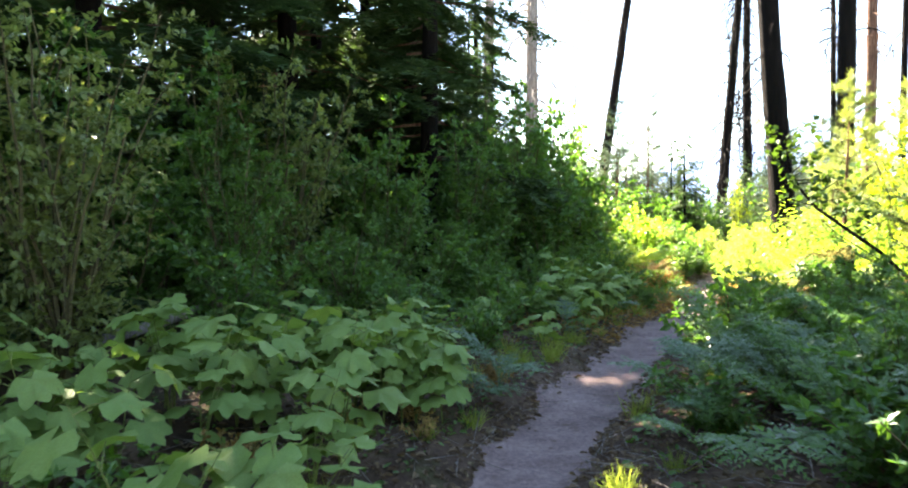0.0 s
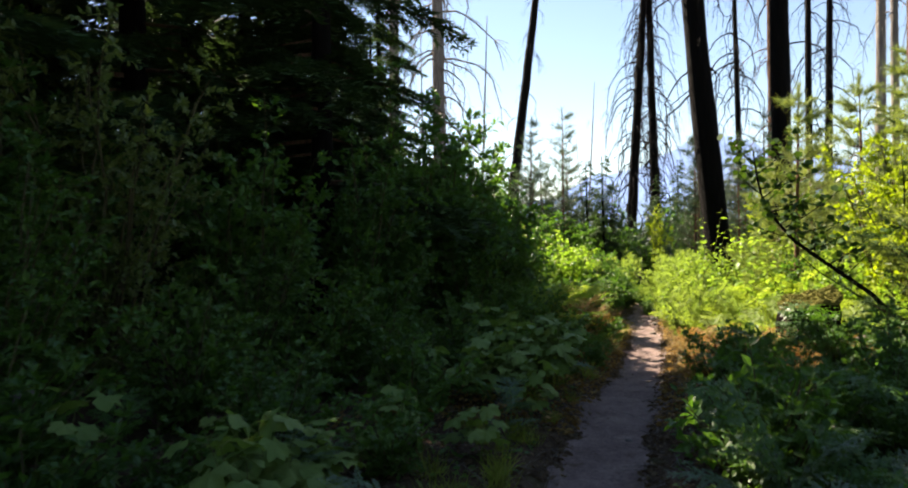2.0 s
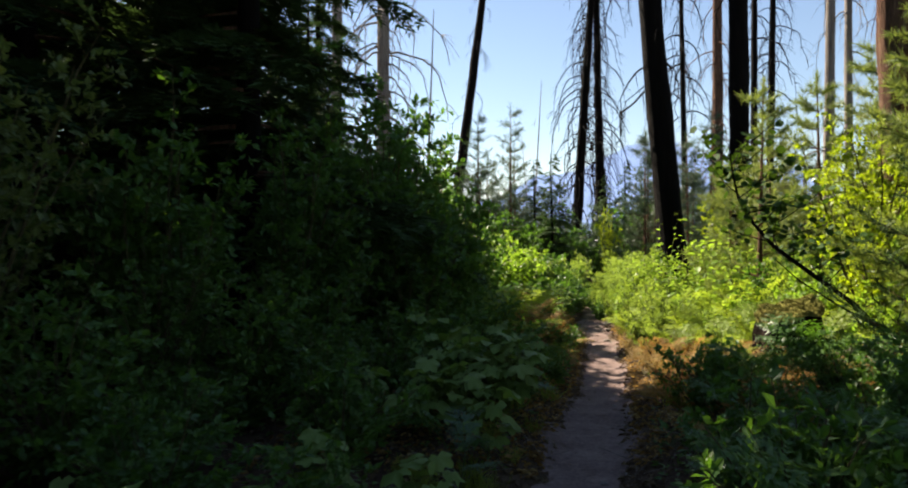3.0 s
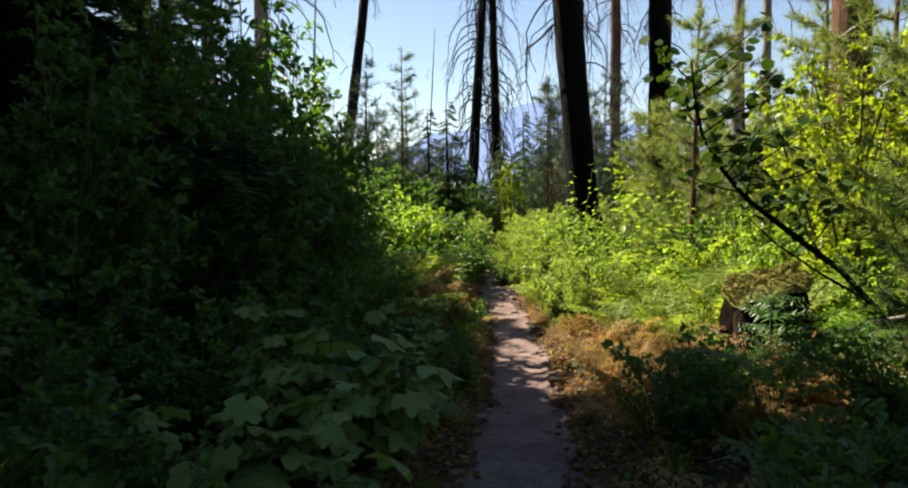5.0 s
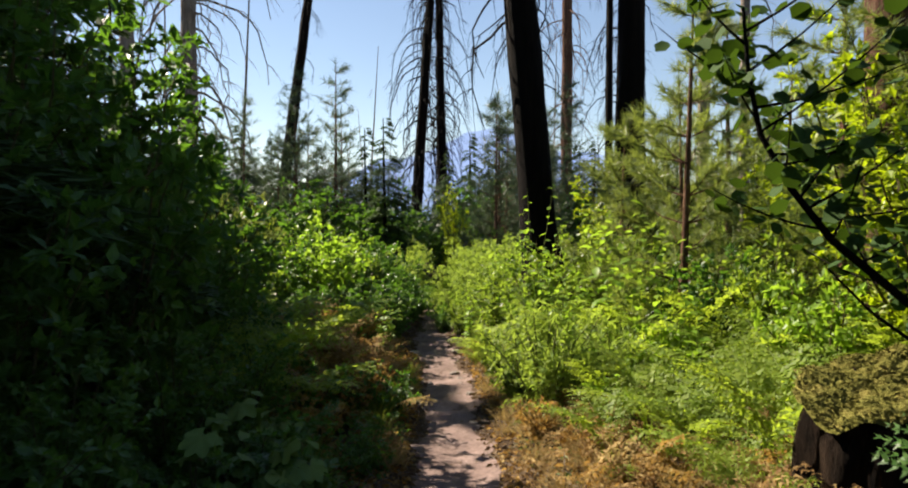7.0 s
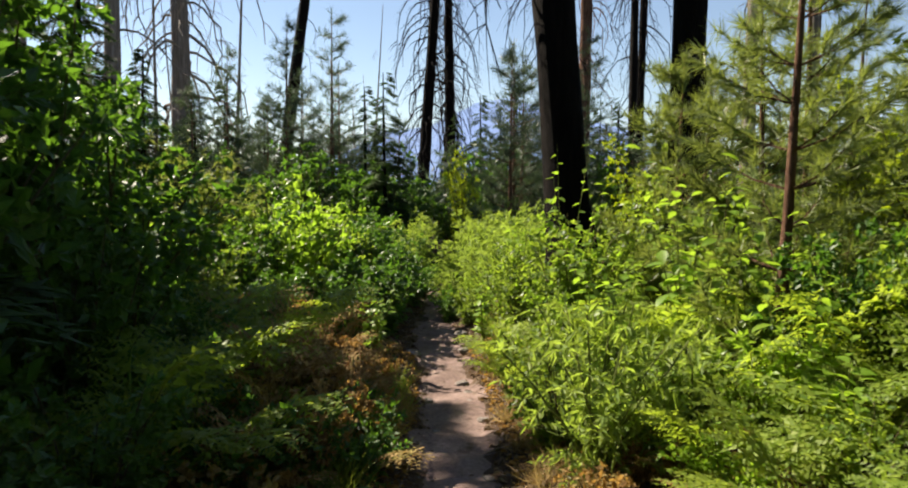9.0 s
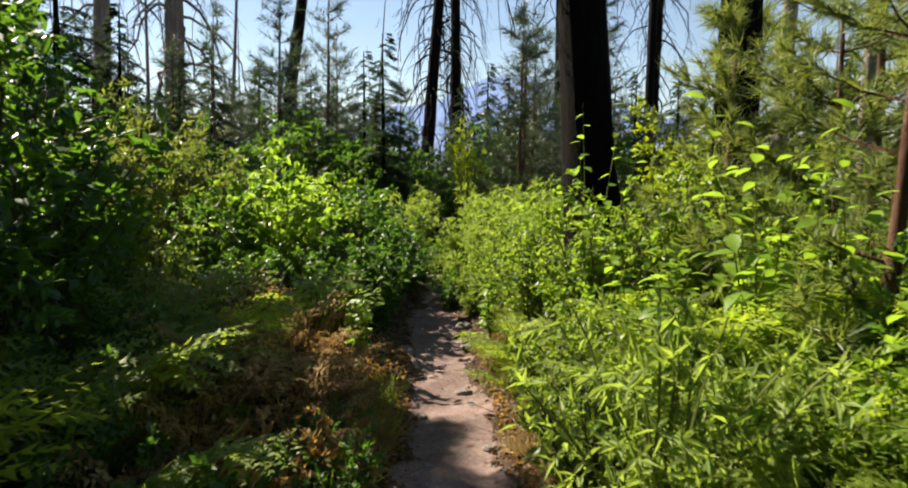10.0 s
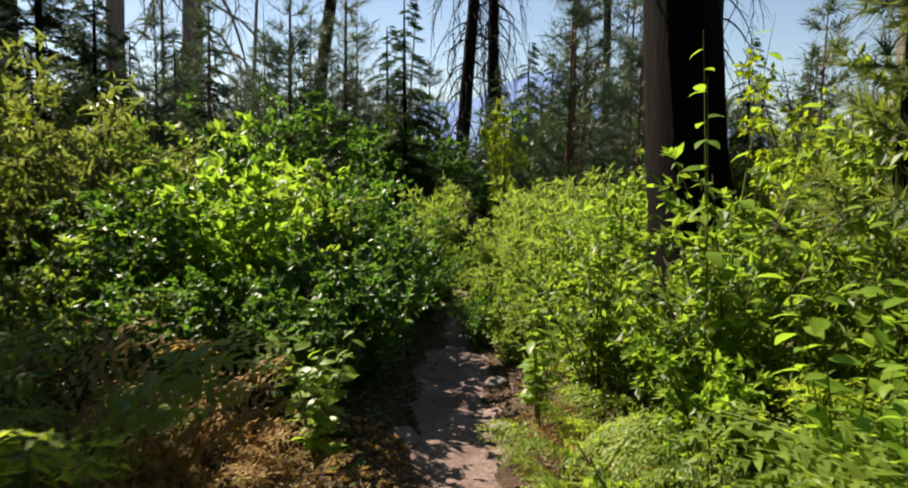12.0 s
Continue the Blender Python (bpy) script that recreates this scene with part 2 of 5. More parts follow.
def lobed_leaf():
    """A five-lobed leaf, broad as a hand, with toothed lobes and sunken ribs."""
    outline = []
    for k, (ang, far) in enumerate([(-152, 0.42), (-122, 0.50), (-98, 0.58), (-80, 0.54), (-64, 0.48), (-52, 0.62), (-40, 0.68), (-29, 0.60), (-19, 0.52), (-9, 0.66), (0, 0.76)]):
        outline.append((ang, far))
    outline += [(-a, f) for a, f in reversed(outline[:-1])]
    vs, fs = [(0.0, 0.0, 0.0)], []
    for a, f in outline:
        rib = 0.05 * math.cos(radians(a) * 5) - 0.16 * f * f
        vs.append((0.22 + f * math.cos(radians(a)), f * math.sin(radians(a)), rib))
    vs[0] = (0.16, 0, 0.03)
    inner = len(vs)
    for i in range(1, inner - 1):
        fs.append((0, i, i + 1))
    return vs, fs


LOBED = lobed_leaf()


def heading(yaw, lean, x=0, y=0, z=0, s=1.0, roll=0):
    return Matrix.Translation((x, y, z)) @ Euler((radians(lean), radians(roll), radians(yaw))).to_matrix().to_4x4() @ Matrix.Diagonal((s, s, s, 1))


# ---- ground and trail ----
TRAIL = [(-0.25, -8.0), (-0.15, -3.0), (-0.10, 0.0), (0.02, 2.5), (0.32, 3.8), (0.74, 4.8), (1.36, 6.2), (2.05, 7.7), (2.98, 9.6), (3.62, 10.9), (4.28, 12.4), (4.98, 14.0), (5.55, 15.3), (5.98, 16.5), (6.45, 17.9), (7.25, 19.8), (8.4, 22.6), (9.7, 25.8), (11.2, 30.0), (13.5, 36.0)]
tx, ty = np.array(TRAIL).T
tt = np.concatenate(([0], np.cumsum(np.hypot(np.diff(tx), np.diff(ty)))))
dense = np.arange(0, tt[-1], 0.06)
trail_x, trail_y = np.interp(dense, tt, tx), np.interp(dense, tt, ty)
for _ in range(3):
    kernel = np.ones(15) / 15
    trail_x = np.convolve(np.pad(trail_x, 7, mode="edge"), kernel, "valid")
    trail_y = np.convolve(np.pad(trail_y, 7, mode="edge"), kernel, "valid")


def beside(x, y):
    """How far (x, y) is to the right of the trail's middle (left: minus)."""
    x, y = np.asarray(x, float), np.asarray(y, float)
    mid = np.interp(y, trail_y, trail_x)
    slope = np.interp(y, trail_y, np.gradient(trail_x) / np.maximum(np.gradient(trail_y), 1e-3))
    return (x - mid) / np.sqrt(1 + slope ** 2)


def wavy(x, y):
    return (np.sin(1.7 * x + 0.6 * y) * np.cos(1.3 * y - 0.5 * x + 1) * 0.5 + np.sin(3.9 * x - 2.1 * y + 2) * np.sin(3.1 * y + 1.2 * x) * 0.25 + np.sin(9.3 * x + 4.7 * y) * np.sin(8.1 * y - 3.3 * x) * 0.12)


def ground_z(x, y):
    x, y = np.asarray(x, float), np.asarray(y, float)
    base = 0.03 - 0.33 * np.clip((y - 9.5) / 6.0, 0, 1)
    off = np.abs(beside(x, y))
    rough = np.clip((off - 0.22) / 0.35, 0, 1)
    bank = 0.09 * np.clip((off - 0.20) / 0.30, 0, 1) + 0.035 * np.clip(off - 0.6, 0, 6)
    far = np.clip(1 - (np.hypot(x - 4, y - 10) - 40) / 60, 0, 1)
    return base + (bank + 0.07 * rough * wavy(x, y)) * far - 0.035 * (1 - rough)


def gz(x, y):
    return float(ground_z(x, y))


def axis(lo, hi, step, far):
    inner = np.arange(lo, hi + step / 2, step)
    grow, d, out = step, step, []
    while d < far:
        out.append(d)
        grow *= 1.28
        d += grow
    out = np.array(out)
    return np.concatenate((lo - out[::-1], inner, hi + out))


gx, gy = axis(-4, 12, 0.095, 3500), axis(-3, 24, 0.095, 3500)
GX, GY = np.meshgrid(gx, gy)
GV = np.stack([GX, GY, ground_z(GX, GY)], -1).reshape(-1, 3)
k, i = np.meshgrid(np.arange(len(gy) - 1), np.arange(len(gx) - 1), indexing="ij")
q = k * len(gx) + i
GF = np.stack([q, q + 1, q + len(gx) + 1, q + len(gx)], -1).reshape(-1, 4)
tagged(new("ground", to_mesh("ground", [(GV, GF)], SOIL, True)), "brown forest soil with scattered needles and moss", "ground", kind="structure")

across = np.linspace(-1, 1, 21)
wide = (0.40 - 0.06 * np.clip((trail_y - 8.5) / 3.0, 0, 1) - 0.15 * np.clip((trail_y - 18.0) / 2.0, 0, 1)) + 0.05 * np.sin(dense * 1.9) + 0.045 * np.sin(dense * 4.1 + 1) + 0.035 * np.sin(dense * 8.7 + 2) + 0.02 * np.sin(dense * 17)
nx, ny = np.gradient(trail_y), -np.gradient(trail_x)
nl = np.hypot(nx, ny)
PX = trail_x[:, None] + across * wide[:, None] * (nx / nl)[:, None]
PY = trail_y[:, None] + across * wide[:, None] * (ny / nl)[:, None]
PZ = ground_z(PX, PY) + 0.020 - 0.05 * np.abs(across) ** 5 + 0.014 * wavy(PX * 2.3, PY * 2.3) + 0.009 * wavy(PX * 7 + 3, PY * 7) + 0.012 * np.sin(PY * 8 + 2 * np.sin(PX * 5) + 1.5 * np.sin(PY * 2.3)) * np.clip((PY - 9) / 3, 0, 1)
k, i = np.meshgrid(np.arange(len(dense) - 1), np.arange(20), indexing="ij")
q = k * 21 + i
tagged(new("trail", to_mesh("trail", [(np.stack([PX, PY, PZ], -1).reshape(-1, 3), np.stack([q, q + 1, q + 22, q + 21], -1).reshape(-1, 4))], DUST, True)), "narrow trodden dirt trail of pale dusty earth", "trail", kind="structure")


# ---- far distance ----
def mountain():
    m, nt, out = material("mountain_haze_glow")
    # distance haze is put into a blue emission, so the ridge glows by itself
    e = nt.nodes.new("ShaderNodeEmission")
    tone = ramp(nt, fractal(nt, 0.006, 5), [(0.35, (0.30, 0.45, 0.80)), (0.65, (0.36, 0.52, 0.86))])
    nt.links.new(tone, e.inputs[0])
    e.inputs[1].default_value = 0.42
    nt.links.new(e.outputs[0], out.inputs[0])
    rs = np.random.RandomState(3)
    az = np.linspace(-80, 100, 241)
    ridge = 35 + 100 * np.exp(-((az - 27.5) / 4.6) ** 2) + 62 * np.exp(-((az - 20) / 5.5) ** 2) + 75 * np.exp(-((az - 36) / 7.0) ** 2) + 22 * np.exp(-((az + 20) / 30.0) ** 2)
    ridge += 3.5 * np.sin(az * 1.1) + 2.0 * np.sin(az * 2.7 + 1) + rs.normal(0, 0.9, len(az))
    rows = []
    for far, share in ((1250, 1.0), (1180, 0.72), (1080, 0.38), (950, -0.05)):
        rr = ridge * share + rs.normal(0, 2.5, len(az)) * (share < 1)
        rows.append(np.stack([far * np.sin(np.radians(az)), far * np.cos(np.radians(az)), rr], -1))
    v = np.stack(rows)
    k, i = np.meshgrid(np.arange(3), np.arange(240), indexing="ij")
    q = k * 241 + i
    tagged(new("backdrop", to_mesh("backdrop", [(v.reshape(-1, 3), np.stack([q, q + 1, q + 242, q + 241], -1).reshape(-1, 4))], m, True)), "mountain ridge with haze put in as a blue glow beyond the burnt forest", "mountain", kind="structure")


mountain()


# ---- dead trees ----
def bare_branch(seed, length, droop, mat):
    """A dead limb that arches out and hangs down, with side twigs, along +x."""
    rs = np.random.RandomState(seed)
    n = 9
    s = np.linspace(0, 1, n)
    x = length * (0.42 * np.sin(s * 1.9) + 0.06 * np.cumsum(rs.normal(0, 0.3, n)))
    z = length * (0.12 * s - droop * s ** 1.7)
    y = length * 0.10 * np.cumsum(rs.normal(0, 0.35, n))
    line = np.stack([x, y - y[0], z], -1)
    out = [tube(line, 0.020 * length / 2 * (1 - 0.85 * s) + 0.003, 4)]
    for j in range(9):
        a = rs.randint(2, n - 1)
        reach = length * rs.uniform(0.12, 0.30)
        w = np.linspace(0, 1, 4)[:, None]
        side = np.array([rs.uniform(0.1, 0.6), rs.choice([-1, 1]) * rs.uniform(0.3, 0.8), -0.15])
        sag = np.array([0, 0, -1.0])
        out.append(tube(line[a] + w * side * reach + w ** 2 * sag * reach * rs.uniform(0.3, 1.0), [0.007, 0.005, 0.004, 0.002], 3))
    return to_mesh("branch", out, mat)


def trunk_mesh(height, r0, r1, bend, seed, mat, sides=14, flare=1.35):
    rs = np.random.RandomState(seed)
    n = 22
    s = np.linspace(0, 1, n)
    rad = r0 + (r1 - r0) * s
    rad[0] *= flare
    rad[1] *= 1 + (flare - 1) * 0.45
    line = np.stack([bend[0] * s + 0.02 * np.cumsum(rs.normal(0, 0.25, n)) * r0 * 3, bend[1] * s + 0.02 * np.cumsum(rs.normal(0, 0.25, n)) * r0 * 3, height * s], -1)
    v, f = tube(line, rad, sides, rs, 0.05)
    top = [tuple((n - 1) * sides + i for i in range(sides))]
    return to_mesh("trunk", [(v, list(map(tuple, f)) + top)], mat, True), line, rad


def snag(x, y, height, r0, r1, bend, limbs, low, length, seed, mat, label, droop=0.8, group="dead standing trees"):
    rs = np.random.RandomState(seed)
    ob = tagged(new("dead_tree"), label, "dead tree", group)
    ob.location = (x, y, gz(x, y) - 0.05)
    me, line, rad = trunk_mesh(height, r0, r1, bend, seed, mat)
    part("trunk", me, ob)
    kinds = [bare_branch(seed * 7 + k, 2.0, droop, mat) for k in range(3)] if limbs else []
    for j in range(limbs):
        s = rs.uniform(low, 0.99)
        c = [np.interp(s, np.linspace(0, 1, len(line)), line[:, a]) for a in range(3)]
        size = length / 2.0 * rs.uniform(0.5, 1.15) * (1.1 - 0.5 * s)
        part("branch", kinds[j % 3], ob, m=heading(rs.uniform(0, 360), 0, *c, size, rs.uniform(-18, 22)))
    return ob


snag(8.14, 17.16, 19.0, 0.30, 0.17, (-1.05, 1.5), 26, 0.26, 2.8, 11, BARK_CHAR, "tall charred brown pine trunk leaning among bright shrubs", 0.75)
snag(8.80, 15.95, 14.0, 0.215, 0.15, (0.05, 0.3), 14, 0.40, 1.8, 12, BARK_CHAR, "blackened trunk with bleached bark edge behind leafy shrubs", 0.8)
snag(17.2, 46.0, 27.0, 0.36, 0.14, (1.9, 0.0), 130, 0.13, 4.0, 14, BARK_CHAR, "dark burnt conifer draped with long drooping branches", 1.2)
snag(19.2, 46.2, 27.0, 0.33, 0.12, (-0.5, 0.2), 130, 0.13, 4.0, 15, BARK_CHAR, "burnt twin conifer with curved hanging limbs", 1.2)
snag(11.95, 60.0, 34.0, 0.46, 0.20, (4.6, 0.0), 60, 0.16, 3.0, 16, BARK_CHAR, "tall dead tree leaning over the clearing", 0.8)
snag(4.9, 45.0, 27.0, 0.46, 0.24, (0.0, 0.3), 80, 0.16, 7.0, 17, BARK_GREY, "grey dead conifer with long bare curved branches", 0.9)
snag(2.0, 44.0, 26.0, 0.38, 0.20, (0.3, 0.1), 60, 0.14, 5.0, 18, BARK_GREY, "weathered grey dead conifer at the clearing edge", 0.9)
snag(-1.4, 43.0, 26.0, 0.40, 0.20, (0.3, 0.1), 60, 0.14, 5.0, 24, BARK_GREY, "weathered grey dead conifer at the clearing edge", 0.9)
snag(21.1, 36.0, 24.0, 0.30, 0.16, (-0.1, 0.0), 60, 0.18, 3.6, 19, BARK, "slender burnt trunk with thin hanging twigs", 0.95)
snag(19.6, 36.5, 22.0, 0.17, 0.08, (-0.4, 0.2), 70, 0.15, 4.2, 20, BARK_CHAR, "slender burnt trunk with thin hanging twigs", 1.0)
snag(18.6, 29.5, 18.0, 0.16, 0.09, (0.2, 0.3), 46, 0.15, 3.0, 21, BARK_CHAR, "slender burnt trunk with thin hanging twigs", 1.0)
snag(24.0, 36.0, 22.0, 0.22, 0.10, (0.6, 0.3), 60, 0.15, 3.6, 25, BARK_CHAR, "slender burnt trunk with thin hanging twigs", 1.0)
snag(8.75, 12.0, 13.0, 0.25, 0.17, (-0.35, 0.0), 14, 0.35, 2.0, 22, BARK, "reddish-brown dead conifer trunk behind young pines", 0.8)
snag(15.0, 21.0, 16.0, 0.16, 0.09, (0.4, 0.2), 26, 0.2, 2.4, 23, BARK_GREY, "pale bleached dead trunk behind young pines", 0.95)
snag(12.6, 17.4, 14.0, 0.10, 0.06, (0.1, 0.2), 20, 0.3, 2.0, 26, BARK_GREY, "pale bleached dead trunk behind young pines", 0.95)


def far_snags():
    """Ranks of dead trunks on the plain far behind the clearing."""
    rs = np.random.RandomState(5)
    made = 0
    kinds = []
    for k in range(4):
        me, line, rad = trunk_mesh(14.0, 0.11, 0.02, (rs.uniform(-0.5, 0.5), 0), 40 + k, BARK_GREY, 6, 1.1)
        twig = bare_branch(90 + k, 2.0, 0.5, BARK_GREY)
        kinds.append((me, twig))
    while made < 72:
        az, far = radians(rs.uniform(-22, 62)), rs.uniform(42, 170)
        x, y = far * math.sin(az), far * math.cos(az)
        ob = tagged(new("dead_tree"), "thin grey dead trunk in the distant burnt forest", "dead tree", "distant dead trees")
        s = rs.uniform(0.55, 1.15)
        ob.matrix_basis = heading(rs.uniform(0, 360), rs.uniform(-3, 3), x, y, gz(x, y) - 0.1, s, rs.uniform(-3, 3))
        me, twig = kinds[made % 4]
        part("trunk", me, ob)
        for j in range(2):
            part("branch", twig, ob, m=heading(rs.uniform(0, 360), 0, 0, 0, rs.uniform(3, 12), rs.uniform(0.3, 0.7)))
        made += 1


far_snags()


# ---- living conifers ----
def fir_meshes(height, spread_low, seed, dens=1.0, skirt=0.08):
    """A dense dark fir: trunk, and tiers of drooping sprays of needles."""
    rs = np.random.RandomState(seed)
    me, line, rad = trunk_mesh(height, height * 0.012 + 0.03, 0.02, (0.1, 0.1), seed, BARK_CHAR, 9)
    wood, at, ahead, up, size = [], [], [], [], []
    n = int(height * 15 * dens)
    for j in range(n):
        s = skirt + (1 - skirt) * (j + rs.rand()) / n
        reach = spread_low * (1 - s) ** 0.8 * rs.uniform(0.65, 1.12) + 0.12
        yaw = rs.uniform(0, 2 * np.pi)
        w = np.linspace(0, 1, 6)
        out = np.array([np.cos(yaw), np.sin(yaw), 0])
        b = np.array([0, 0, height * s]) + out * reach * w[:, None] + np.array([0, 0, 1]) * (reach * (0.12 * w - rs.uniform(0.32, 0.5) * w ** 1.8))[:, None]
        wood.append(tube(b[::2], (0.012 * reach * (1.05 - w) + 0.003)[::2], 3))
        side = np.array([-out[1], out[0], 0])
        twigs = max(5, int(reach * 11))
        for q in np.linspace(0.18, 1.0, twigs):
            p = np.array([np.interp(q, w, b[:, a]) for a in range(3)])
            for sg in (-1, 1):
                d = unit(out * 0.75 + sg * side * rs.uniform(0.5, 0.9) + np.array([0, 0, rs.uniform(-0.45, 0.05)]))
                ln = reach * (0.34 * (1 - q) + 0.10) * rs.uniform(0.7, 1.25) + 0.05
                m = max(5, int(ln / 0.045))
                steps = np.linspace(0.05, 1, m)
                pts = p + d * ln * steps[:, None] + np.array([0, 0, -0.3]) * ln * (steps ** 2)[:, None]
                cross = unit(np.cross(d, [0, 0, 1]))
                for sd in (-1, 1):
                    at.append(pts)
                    ahead.append(unit(d + sd * cross * 0.9 + rs.normal(0, 0.2, (m, 3))))
                    up.append(np.tile([0, 0, 1.0], (m, 1)) + rs.normal(0, 0.35, (m, 3)))
                    size.append(rs.uniform(0.115, 0.19, m))
    tpl = ([(0, 0.15, 0), (0, -0.15, 0), (1, 0, 0)], [(0, 1, 2)])
    crown = to_mesh("crown", [spread(tpl, np.concatenate(at), np.concatenate(ahead), np.concatenate(up), np.concatenate(size))], NEEDLE_FIR)
    return me, to_mesh("branches", wood, BARK), crown


FIRS = [fir_meshes(14.0, 2.8, 31, 0.47, 0.05), fir_meshes(8.5, 2.1, 32, 0.68, 0.04)]


def fir(kind, x, y, s, yaw, label="dark green fir with drooping needle sprays"):
    ob = tagged(new("fir_tree"), label, "fir tree", "dark firs beside the trail")
    ob.matrix_basis = heading(yaw, 0, x, y, gz(x, y) - 0.05, s)
    for nm, me in zip(("trunk", "branch", "crown"), FIRS[kind]):
        tagged(part(nm, me, ob), kind="" if nm == "trunk" else "stuff")


for kind, x, y, s, yaw in [(0, -0.45, 12.9, 1.0, 20), (0, -2.7, 11.8, 1.05, 130), (0, -1.9, 15.4, 0.95, 200), (0, -4.8, 9.4, 1.05, 250), (0, -4.6, 13.4, 1.1, 80), (1, -5.6, 6.3, 1.3, 300), (0, -7.2, 11.2, 1.05, 10), (0, -7.4, 7.6, 1.0, 160), (1, -5.8, 3.0, 1.35, 60), (1, -1.5, 18.6, 1.1, 330), (1, -4.4, 19.5, 1.3, 45), (1, -9.5, 4.6, 1.4, 20), (1, -10.0, 9.6, 1.5, 90), (1, -9.0, 14.0, 1.5, 200), (1, -7.6, 0.6, 1.3, 260), (0, 0.7, 21.0, 0.72, 140), (1, 0.3, 17.4, 0.75, 15),
        (0, -0.9, 15.0, 1.0, 70), (0, -3.3, 17.4, 1.05, 110), (0, -6.3, 16.4, 1.1, 250), (0, -4.6, 22.0, 1.0, 300), (1, 0.4, 26.5, 1.0, 50), (1, -1.6, 24.0, 1.2, 170), (1, 1.6, 31.0, 1.0, 260), (1, -2.8, 28.5, 1.3, 20), (1, -0.6, 33.5, 1.2, 200), (1, -6.4, 26.0, 1.5, 100)]:
    fir(kind, x, y, s, yaw)


def pine_meshes(height, seed, reach=0.9, needle=0.085, mat=None, tufts=1.0):
    """A young open pine: whorls of upswept limbs with brushes of long needles."""
    rs = np.random.RandomState(seed)
    mat = mat or NEEDLE_PINE
    me, line, rad = trunk_mesh(height, 0.012 * height + 0.008, 0.006, (rs.uniform(-.1, .1), rs.uniform(-.1, .1)), seed, BARK, 7, 1.1)
    wood, at, ahead = [], [], []
    whorls = int(height * 2.4) + 2
    for j in range(whorls):
        s = 0.10 + 0.88 * (j + 0.3 * rs.rand()) / whorls
        for q in range(rs.randint(4, 7)):
            yaw = rs.uniform(0, 2 * np.pi)
            ln = reach * (1.05 - s) ** 0.75 * rs.uniform(0.6, 1.15)
            w = np.linspace(0, 1, 6)
            out = np.array([np.cos(yaw), np.sin(yaw), 0])
            b = np.array([np.interp(s, np.linspace(0, 1, 22), line[:, 0]), np.interp(s, np.linspace(0, 1, 22), line[:, 1]), height * s]) + out * ln * w[:, None] + np.array([0, 0, 1]) * (ln * (0.15 * w + 0.35 * w ** 2))[:, None]
            wood.append(tube(b[::2], (0.010 * ln * (1.1 - w) + 0.003)[::2], 3))
            side = np.array([-out[1], out[0], 0])
            for u in np.linspace(0.35, 1, max(3, int(ln * 8))):
                p = np.array([np.interp(u, w, b[:, a]) for a in range(3)])
                d = unit(out * 0.7 + side * rs.uniform(-0.9, 0.9) * (u < 0.97) + np.array([0, 0, rs.uniform(0.1, 0.7)]))
                n = int(26 * tufts)
                run = rs.uniform(0.0, 0.14, n)
                at.append(p + d * run[:, None])
                ahead.append(unit(d * 0.75 + rs.normal(0, 0.55, (n, 3))))
    n = int(80 * tufts)
    at.append(np.array([line[-1, 0], line[-1, 1], height]) - np.array([0, 0, 1]) * rs.uniform(0, 0.4, n)[:, None])
    ahead.append(unit(np.array([0, 0, 0.8]) + rs.normal(0, 0.5, (n, 3))))
    at, ahead = np.concatenate(at), np.concatenate(ahead)
    crown = to_mesh("crown", [spread(NEEDLE, at, ahead, rs.normal(0, 1, at.shape), needle * rs.uniform(0.7, 1.2, len(at)))], mat)
    return me, to_mesh("branches", wood, BARK), crown


PINES = [pine_meshes(4.2, 51, 0.98, 0.15, None, 2.2), pine_meshes(3.2, 52, 1.05, 0.17, None, 2.0), pine_meshes(6.5, 53, 1.15, 0.24, NEEDLE_FAR, 0.55), pine_meshes(4.5, 54, 1.05, 0.24, NEEDLE_FAR, 0.6), pine_meshes(2.4, 55, 0.95, 0.22, NEEDLE_FAR, 0.45), pine_meshes(2.0, 56, 0.9, 0.22, NEEDLE_FAR, 0.45), pine_meshes(2.3, 57, 0.95, 0.12, NEEDLE_FIR, 1.8)]


def pine(kind, x, y, s, yaw, label, group):
    ob = tagged(new("young_pine"), label, "pine tree", group)
    ob.matrix_basis = heading(yaw, 0, x, y, gz(x, y) - 0.04, s)
    for nm, me in zip(("trunk", "branch", "crown"), PINES[kind]):
        tagged(part(nm, me, ob), kind="" if nm == "trunk" else "stuff")


NEARPINE = "sunlit young pine with soft long green needles"
for kind, x, y, s, yaw in [(0, 7.32, 13.3, 1.0, 0), (0, 8.3, 11.2, 1.15, 70), (0, 9.3, 12.9, 1.2, 140), (1, 8.6, 14.6, 1.1, 200), (0, 10.5, 11.5, 1.3, 260), (1, 6.9, 9.4, 1.2, 30), (0, 7.8, 8.6, 1.2, 100), (0, 10.4, 15.6, 1.2, 210), (1, 8.3, 15.6, 1.0, 320), (1, 9.4, 16.4, 1.05, 12), (0, 6.4, 6.6, 1.1, 77), (0, 9.6, 9.4, 1.3, 190)]:
    pine(kind, x, y, s, yaw, NEARPINE, "young pines beside the trail")
FARPINE = "slender young blue-green pine in the clearing"
